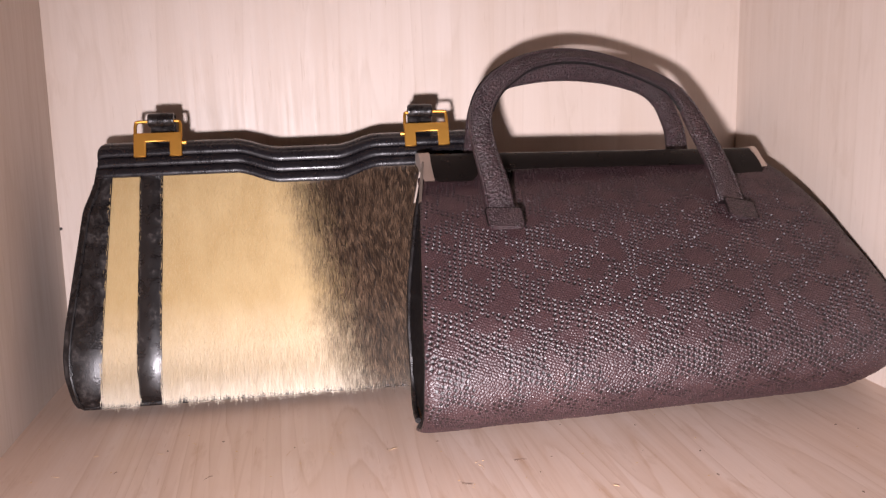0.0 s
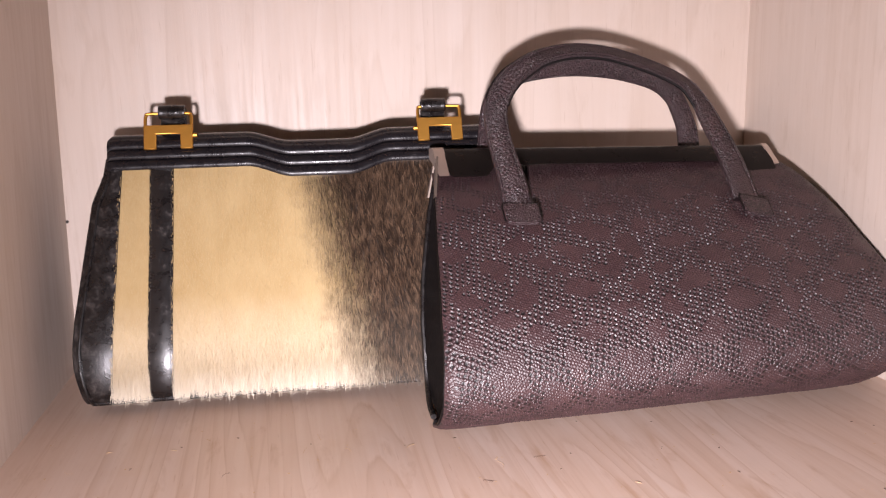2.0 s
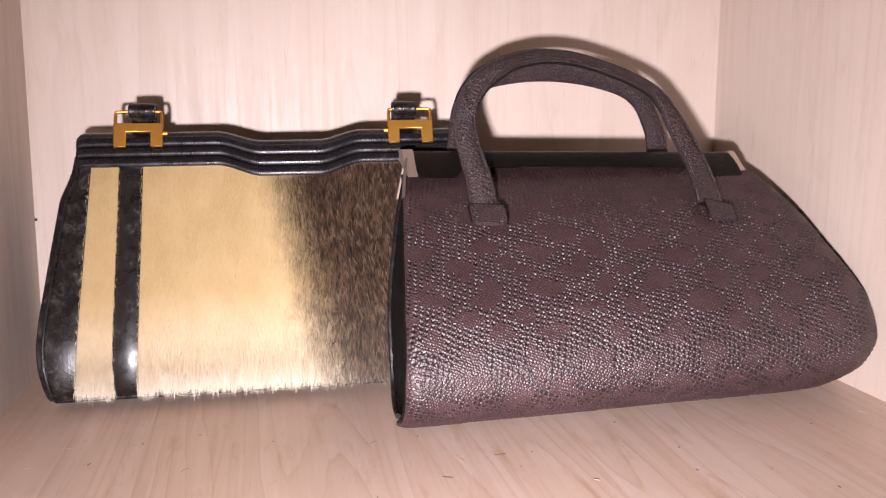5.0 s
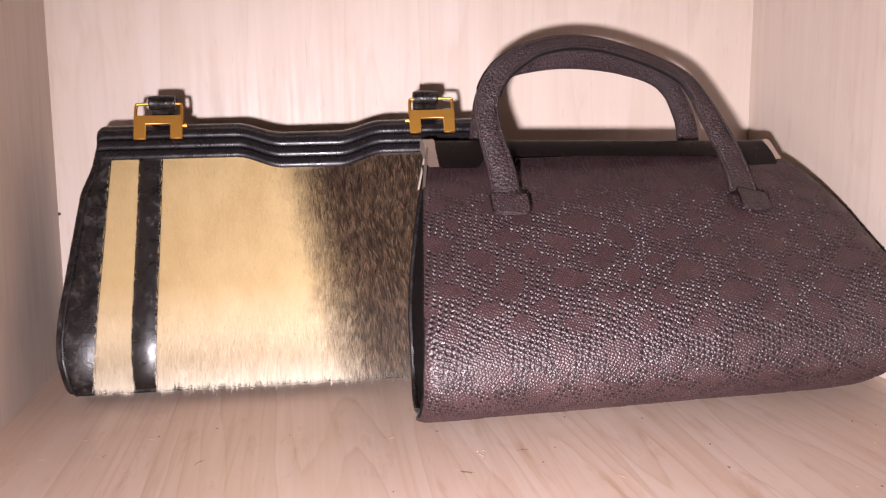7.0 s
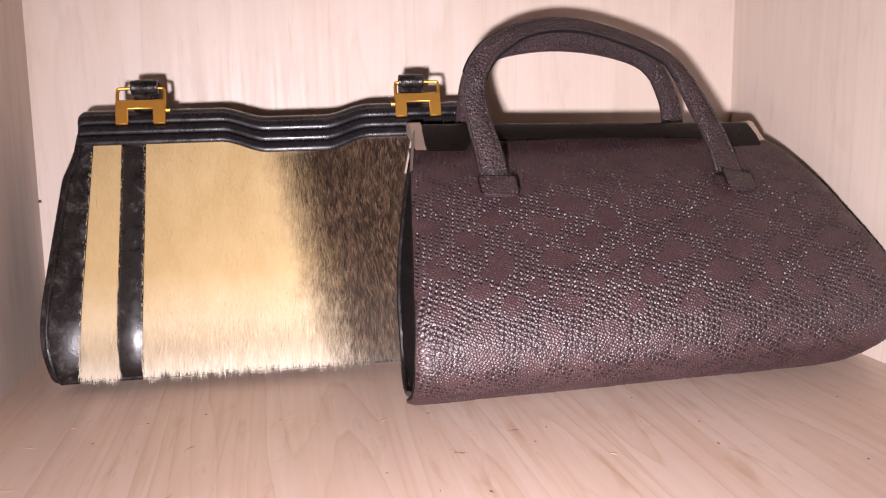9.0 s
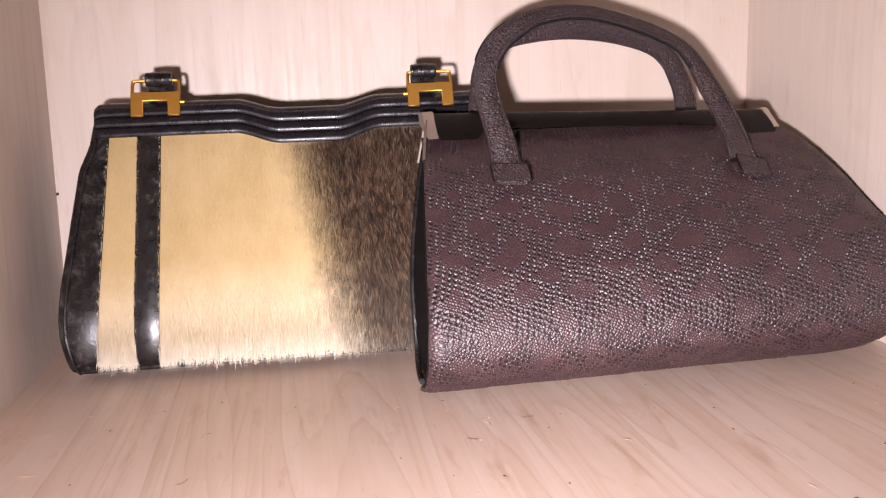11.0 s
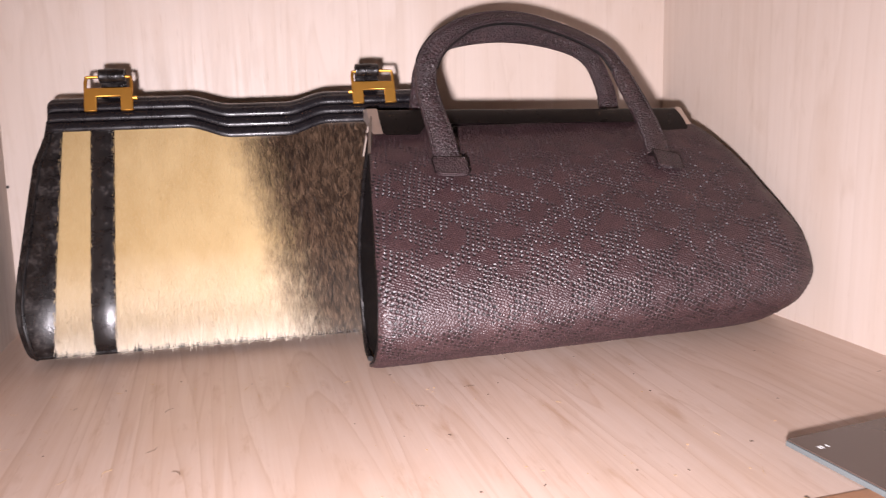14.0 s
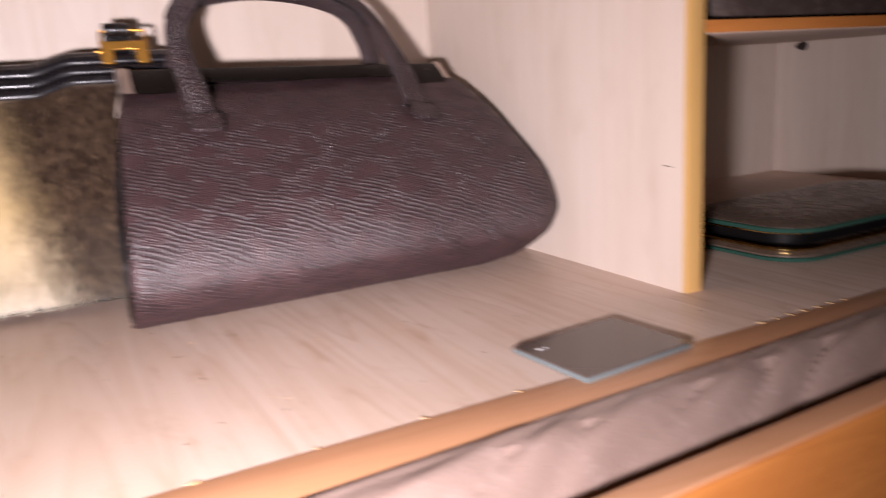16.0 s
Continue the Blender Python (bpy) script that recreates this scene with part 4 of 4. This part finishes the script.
part("end_cap", end_cap(0.1040, 0.1662, -1, 0.0235), nickel, reptile_bag, "worn silver end cap")
part("end_cap", end_cap(0.3525, 0.1598, 1, 0.0180), nickel, reptile_bag, "worn silver end cap")
for y0, y1, zt, zb in ((0.5800, 0.5580, 0.1600, 0.1350), (0.5905, 0.5860, 0.1560, 0.1320)):
    p = [Vector((0.0975, y0, zt)), Vector((0.0945, 0.5 * (y0 + y1), 0.5 * (zt + zb))), Vector((0.0915, y1, zb))]
    part("side_arm", sweep_bm(spline(p, 4), [(-0.0022, -0.0006), (0.0022, -0.0006), (0.0022, 0.0006), (-0.0022, 0.0006)], up=(-1, 0, 0.2)), dull_nickel, reptile_bag, "thin silver frame arm")


def turn_at(rows, s):
    """The way the strap's face looks at a share s of its length."""
    return Vector((0.05, interp([(k, y) for k, y, z in rows], s), interp([(k, z) for k, y, z in rows], s)))


def handle(points, half, name, rows):
    path = spline(points, 6)

    def sec(s):
        k = 0.96 + 0.30 * abs(2 * s - 1) ** 2.5
        return slab_section(half * k, 0.0019, crown=0.0007)
    return part(name, sweep_bm(path, sec, up=lambda s: turn_at(rows, s)), reptile_strap, reptile_bag, "flat stitched strap handle")


# the front strap twists until it lies nearly flat at the top, the rear one hangs below it
FRONT_HANDLE = [(0.1405, 0.5285, 0.1275), (0.1397, 0.5400, 0.1467), (0.1382, 0.5510, 0.1603), (0.1371, 0.5620, 0.1744), (0.1378, 0.5710, 0.1886), (0.1420, 0.5770, 0.2009), (0.1501, 0.5800, 0.2119), (0.1606, 0.5820, 0.2194), (0.1750, 0.5840, 0.2268), (0.1964, 0.5850, 0.2309), (0.2191, 0.5850, 0.2300), (0.2418, 0.5840, 0.2244), (0.2645, 0.5820, 0.2160), (0.2823, 0.5790, 0.2062), (0.2919, 0.5750, 0.1941), (0.2967, 0.5710, 0.1835), (0.3004, 0.5650, 0.1724), (0.3043, 0.5560, 0.1583), (0.3059, 0.5450, 0.1433), (0.3044, 0.5300, 0.1265)]
FRONT_TURN = [(0.0, -1, 0.42), (0.18, -1, 0.36), (0.30, -0.85, 0.5), (0.42, -0.66, 0.76), (0.62, -0.62, 0.78), (0.74, -0.62, 0.78), (0.84, -0.95, 0.4), (1.0, -1, 0.42)]
BACK_HANDLE = [(0.1400, 0.6030, 0.152), (0.1412, 0.6060, 0.1665), (0.1427, 0.6090, 0.1773), (0.1445, 0.6085, 0.1922), (0.1497, 0.6060, 0.2055), (0.1605, 0.6040, 0.2150), (0.1782, 0.6030, 0.2192), (0.2012, 0.6025, 0.2211), (0.2246, 0.6025, 0.2200), (0.2484, 0.6030, 0.2163), (0.2723, 0.6045, 0.2092), (0.2872, 0.6065, 0.1987), (0.2968, 0.6090, 0.1842), (0.3024, 0.6100, 0.1702), (0.3025, 0.6050, 0.150)]
BACK_TURN = [(0.0, -1, 0.2), (0.5, -1, 0.12), (1.0, -1, 0.2)]


def strap_edges(points, half, rows, ob):
    """The dark painted edges of a strap and the stitched ridges beside them."""
    path = spline(points, 6)
    last = len(path) - 1
    for sign in (-1, 1):
        for share, up, r, mat, name in ((1.0, 0.0, 0.0010, gusset_leather, "painted_edge"), (0.62, 0.0021, 0.0006, reptile_strap, "ridge")):
            pts = []
            for i in range(int(0.25 * last), int(0.76 * last)):
                s = i / last
                t = (path[min(i + 1, last)] - path[max(i - 1, 0)]).normalized()
                side = t.cross(turn_at(rows, s)).normalized()
                pts.append(path[i] + side * sign * share * half * (0.96 + 0.30 * abs(2 * s - 1) ** 2.5) + side.cross(t).normalized() * up)
            part(name, sweep_bm(pts, circle(r, 6)), mat, ob)


strap_edges(FRONT_HANDLE, 0.0079, FRONT_TURN, handle(FRONT_HANDLE, 0.0079, "front_handle", FRONT_TURN))
handle(BACK_HANDLE, 0.0074, "back_handle", BACK_TURN)


def tab(cx, y, z, lean, wide=1.0):
    out = [(-0.0112, 0.0085), (-0.0122, 0.0060), (-0.0120, -0.0055), (-0.0100, -0.0088), (0.0100, -0.0088), (0.0120, -0.0055), (0.0122, 0.0060), (0.0112, 0.0085)]
    out = [(p * wide, q) for p, q in out]
    bm = prism_bm(out, 0.0030, 0.0007)
    turn_bm(bm, Matrix.Translation((cx, y, z)) @ Matrix.Rotation(radians(lean), 4, "Y") @ Matrix.Rotation(radians(-50), 4, "X"))
    uvl = bm.loops.layers.uv.new("UVMap")
    for f in bm.faces:
        for lp in f.loops:
            lp[uvl].uv = (lp.vert.co.x, lp.vert.co.z * 1.5)
    ob = part("handle_tab", bm, reptile_strap, reptile_bag, "rounded leather tab at the handle's foot")
    place = Matrix.Translation((cx, y, z)) @ Matrix.Rotation(radians(lean), 4, "Y") @ Matrix.Rotation(radians(-50), 4, "X")
    rim = [place @ Vector((a * wide, 0.0012, q)) for a, q in [(-0.0120, -0.0060), (-0.0124, 0.0062), (-0.0112, 0.0088), (0.0112, 0.0088), (0.0124, 0.0062), (0.0120, -0.0060)]]
    part("tab_edge", sweep_bm(rim, circle(0.0007, 6)), gusset_leather, ob, "dark raw edge of the tab")
    return ob


tab(0.1412, 0.5212, 0.1278, 3)
tab(0.3080, 0.5217, 0.1240, 12, 0.92)


def seam(points, step, size, name, parent):
    """Short raised stitches along a line, as one strip of thread."""
    bm = bmesh.new()
    path = spline(points, 8)
    run, nxt = 0.0, 0.0
    for a, q in zip(path, path[1:]):
        d = (q - a).length
        while nxt <= run + d:
            p = a.lerp(q, (nxt - run) / d)
            m = Matrix.Translation(p) @ (q - a).to_track_quat("X", "Z").to_matrix().to_4x4() @ Matrix.Diagonal((size, size * 0.35, size * 0.35, 1))
            bmesh.ops.create_cube(bm, size=1, matrix=m)
            nxt += step
        run += d
    return tagged(part(name, bm, thread, parent, smooth=False), kind="stuff")


fine = spline(FRONT_HANDLE, 6)
for lo, hi in ((0.04, 0.34), (0.70, 0.96)):
    for off in (-0.0064, 0.0064):
        pts = []
        for i in range(int(lo * len(fine)), int(hi * len(fine)), 2):
            t, u = (fine[i + 1] - fine[i - 1]).normalized(), turn_at(FRONT_TURN, i / (len(fine) - 1))
            side = t.cross(u).normalized()
            pts.append(fine[i] + side * off + side.cross(t).normalized() * 0.0022)
        seam(pts, 0.0030, 0.0015, "handle_stitching", reptile_bag)

# ---- small things on the board ----
plate = thing("glass_plate", (0.289, 0.288, 0.0), "small thick grey glass plate with pale polished edges", "plate")
PLACE = Matrix.Translation((0.2850, 0.2850, 0.0)) @ Matrix.Rotation(radians(5.0), 4, "Z")
part("slab", turn_bm(box_bm(-0.0370, 0.0370, -0.0290, 0.0290, 0.0004, 0.0032, 0.0006), PLACE), plate_edge, plate, "pale bluish glass edge")
part("face", turn_bm(box_bm(-0.0365, 0.0365, -0.0285, 0.0285, 0.0033, 0.0040, 0.0001, 1), PLACE), plate_top, plate, "dark grey reflecting face")
for x, w in ((-0.0300, 0.0008), (-0.0284, 0.0008), (-0.0252, 0.0007)):
    bm = box_bm(x - w / 2, x + w / 2, 0.0140, 0.0165, 0.0040, 0.00415, 0)
    part("print_mark", turn_bm(bm, PLACE), white_mark, plate, "small white printed bar", smooth=False)


def crumbs(name, mat, spots, seed, size):
    r = random.Random(seed)
    bm = bmesh.new()
    for x, y in spots:
        a = r.uniform(0, 180)
        sx, sy = size * r.uniform(0.4, 1.6), size * r.uniform(0.25, 0.6)
        m = Matrix.Translation((x, y, size * 0.14)) @ Matrix.Rotation(radians(a), 4, "Z") @ Matrix.Diagonal((sx, sy, size * 0.28, 1))
        bmesh.ops.create_icosphere(bm, subdivisions=1, radius=1, matrix=m)
    return part(name, bm, mat)


r9 = random.Random(9)
known = [(0.132, 0.424), (0.122, 0.363), (0.084, 0.477), (0.121, 0.312), (0.092, 0.315), (0.228, 0.426), (0.283, 0.363), (0.324, 0.438), (0.333, 0.430), (0.376, 0.303)]
tagged(crumbs("dark_crumbs", dark_crumb, known + [(r9.uniform(-0.15, 0.38), r9.uniform(0.28, 0.54)) for _ in range(30)], 3, 0.0008), "dark specks of dirt scattered on the board", "crumbs", kind="stuff")
pale = [(-0.033, 0.382), (-0.033, 0.363), (0.203, 0.328), (-0.180 + 0.002, 0.615), (-0.178, 0.532), (-0.014, 0.456), (-0.011, 0.542), (-0.110, 0.553)]
tagged(crumbs("wood_crumbs", crumb_mat, pale + [(r9.uniform(-0.16, 0.38), r9.uniform(0.28, 0.54)) for _ in range(90)], 4, 0.0006), "pale sawdust crumbs scattered on the board", "crumbs", kind="stuff")
tagged(crumbs("wood_splinters", crumb_mat, [(0.385 + 0.012 * k, 0.2655 + 0.001 * (k % 2)) for k in range(7)] + [(0.02 + 0.05 * k, 0.2655) for k in range(5)], 6, 0.0022), "pale splinters along the edging strip", "splinters", kind="stuff")

def fibres(name, mat, count, seed):
    """Thin bent slivers lying on the board."""
    r = random.Random(seed)
    bm = bmesh.new()
    for _ in range(count):
        x, y, a, d = r.uniform(-0.15, 0.38), r.uniform(0.28, 0.53), r.uniform(0, 6.28), r.uniform(0.0015, 0.0045)
        k = r.uniform(-0.5, 0.5)
        p = [Vector((x + q * d * math.cos(a + k * q), y + q * d * math.sin(a + k * q), 0.0003)) for q in (-1, -0.4, 0.3, 1)]
        w = r.uniform(0.00006, 0.00012)
        rows = [[bm.verts.new(v + Vector((-math.sin(a) * o, math.cos(a) * o, h))) for o, h in ((-w, 0), (0, w * 1.4), (w, 0))] for v in p]
        for m, n in zip(rows, rows[1:]):
            for i, j in ((0, 1), (1, 2), (2, 0)):
                bm.faces.new((m[i], m[j], n[j], n[i]))
        bm.faces.new(rows[0]), bm.faces.new(rows[-1][::-1])
    return part(name, bm, mat, smooth=False)


tagged(fibres("dark_fibres", dark_crumb, 16, 11), "thin dark slivers lying on the board", "splinters", kind="stuff")
tagged(fibres("pale_fibres", crumb_mat, 22, 12), "thin pale wood slivers lying on the board", "splinters", kind="stuff")

# ---- the next compartment ----
clutch = thing("clutch_bag", (0.61, 0.385, 0.0), "flat olive-brown clutch bag with green patent edges and brass frame", "clutch bag")


def lip(x0, x1, y0, y1, z0, z1, r, sag=0.0):
    """A flat rounded pad with soft corners, drooping towards its front corner."""
    bm = bmesh.new()
    ring = []
    for cx, cy, a0 in ((x1 - r, y0 + r, -90), (x1 - r, y1 - r, 0), (x0 + r, y1 - r, 90), (x0 + r, y0 + r, 180)):
        ring += [(cx + r * math.cos(radians(a0 + 15 * k)), cy + r * math.sin(radians(a0 + 15 * k))) for k in range(7)]
    cx, cy = (x0 + x1) / 2, (y0 + y1) / 2
    layers = []
    for f, z in ((0.96, z0), (1.0, z0 + 0.3 * (z1 - z0)), (1.0, z0 + 0.7 * (z1 - z0)), (0.96, z1), (0.7, z1 + 0.002)):
        layers.append([bm.verts.new((cx + (x - cx) * f, cy + (y - cy) * f, z - sag * (y1 - y) / (y1 - y0))) for x, y in ring])
    for p, q in zip(layers, layers[1:]):
        for k in range(len(p)):
            j = (k + 1) % len(p)
            bm.faces.new((p[k], p[j], q[j], q[k]))
    bm.faces.new(layers[0][::-1]), bm.faces.new(layers[-1])
    return bm


def ring_tube(x0, x1, y0, y1, z, r, tube, sag=0.0):
    pts = []
    for cx, cy, a0 in ((x1 - r, y0 + r, -90), (x1 - r, y1 - r, 0), (x0 + r, y1 - r, 90), (x0 + r, y0 + r, 180)):
        pts += [Vector((cx + r * math.cos(radians(a0 + 15 * k)), cy + r * math.sin(radians(a0 + 15 * k)), 0)) for k in range(7)]
    for p in pts:
        p.z = z - sag * (y1 - p.y) / (y1 - y0)
    return sweep_bm(pts, circle(tube, 8), up=(0, 0, 1), closed=True)


part("lower_flap", lip(0.498, 0.735, 0.334, 0.452, 0.0012, 0.0075, 0.03), clutch_leather, clutch)
part("lower_edge", ring_tube(0.496, 0.737, 0.332, 0.454, 0.0030, 0.032, 0.0016), green_edge, clutch, "glossy green patent edge")
part("lower_frame", ring_tube(0.503, 0.730, 0.339, 0.447, 0.0095, 0.028, 0.0018), brass, clutch, "thin brass frame rail")
part("upper_frame", ring_tube(0.502, 0.731, 0.338, 0.448, 0.0205, 0.028, 0.0018, -0.002), brass, clutch, "thin brass frame rail")
part("lining", lip(0.512, 0.722, 0.349, 0.440, 0.0070, 0.0225, 0.02), gusset_leather, clutch, "black lining in the open mouth")
part("upper_flap", lip(0.498, 0.735, 0.334, 0.452, 0.0225, 0.0280, 0.03), clutch_leather, clutch)
part("upper_edge", ring_tube(0.496, 0.737, 0.332, 0.454, 0.0245, 0.032, 0.0018), green_edge, clutch, "glossy green patent edge")

dark_bag = thing("flat_bag", (0.65, 0.45, 0.1715), "dark brown flat leather bag lying on the shelf", "bag")
part("body", lip(0.425, 0.885, 0.352, 0.60, 0.1720, 0.245, 0.035), dark_brown_leather, dark_bag)
part("piping", ring_tube(0.424, 0.886, 0.351, 0.601, 0.2250, 0.036, 0.0025), black_leather, dark_bag)

# ---- the room round the cabinet ----
setting(part("ground", box_bm(-2.2, 2.6, -2.6, 1.0, -0.95, -0.90, 0), room_boards), "brown floor boards of the room", "floor")
setting(part("wall_north", box_bm(-2.2, 2.6, 0.95, 1.0, -0.90, 1.6, 0), room_paint), "plain painted room wall", "wall")
setting(part("wall_south", box_bm(-2.2, 2.6, -2.6, -2.55, -0.90, 1.6, 0), room_paint), "plain painted room wall", "wall")
setting(part("wall_west", box_bm(-2.2, -2.15, -2.55, 0.95, -0.90, 1.6, 0), room_paint), "plain painted room wall", "wall")
setting(part("wall_east", box_bm(2.55, 2.6, -2.55, 0.95, -0.90, 1.6, 0), room_paint), "plain painted room wall", "wall")
setting(part("ceiling_room", box_bm(-2.2, 2.6, -2.6, 1.0, 1.6, 1.65, 0), room_paint), "plain painted room ceiling", "ceiling")
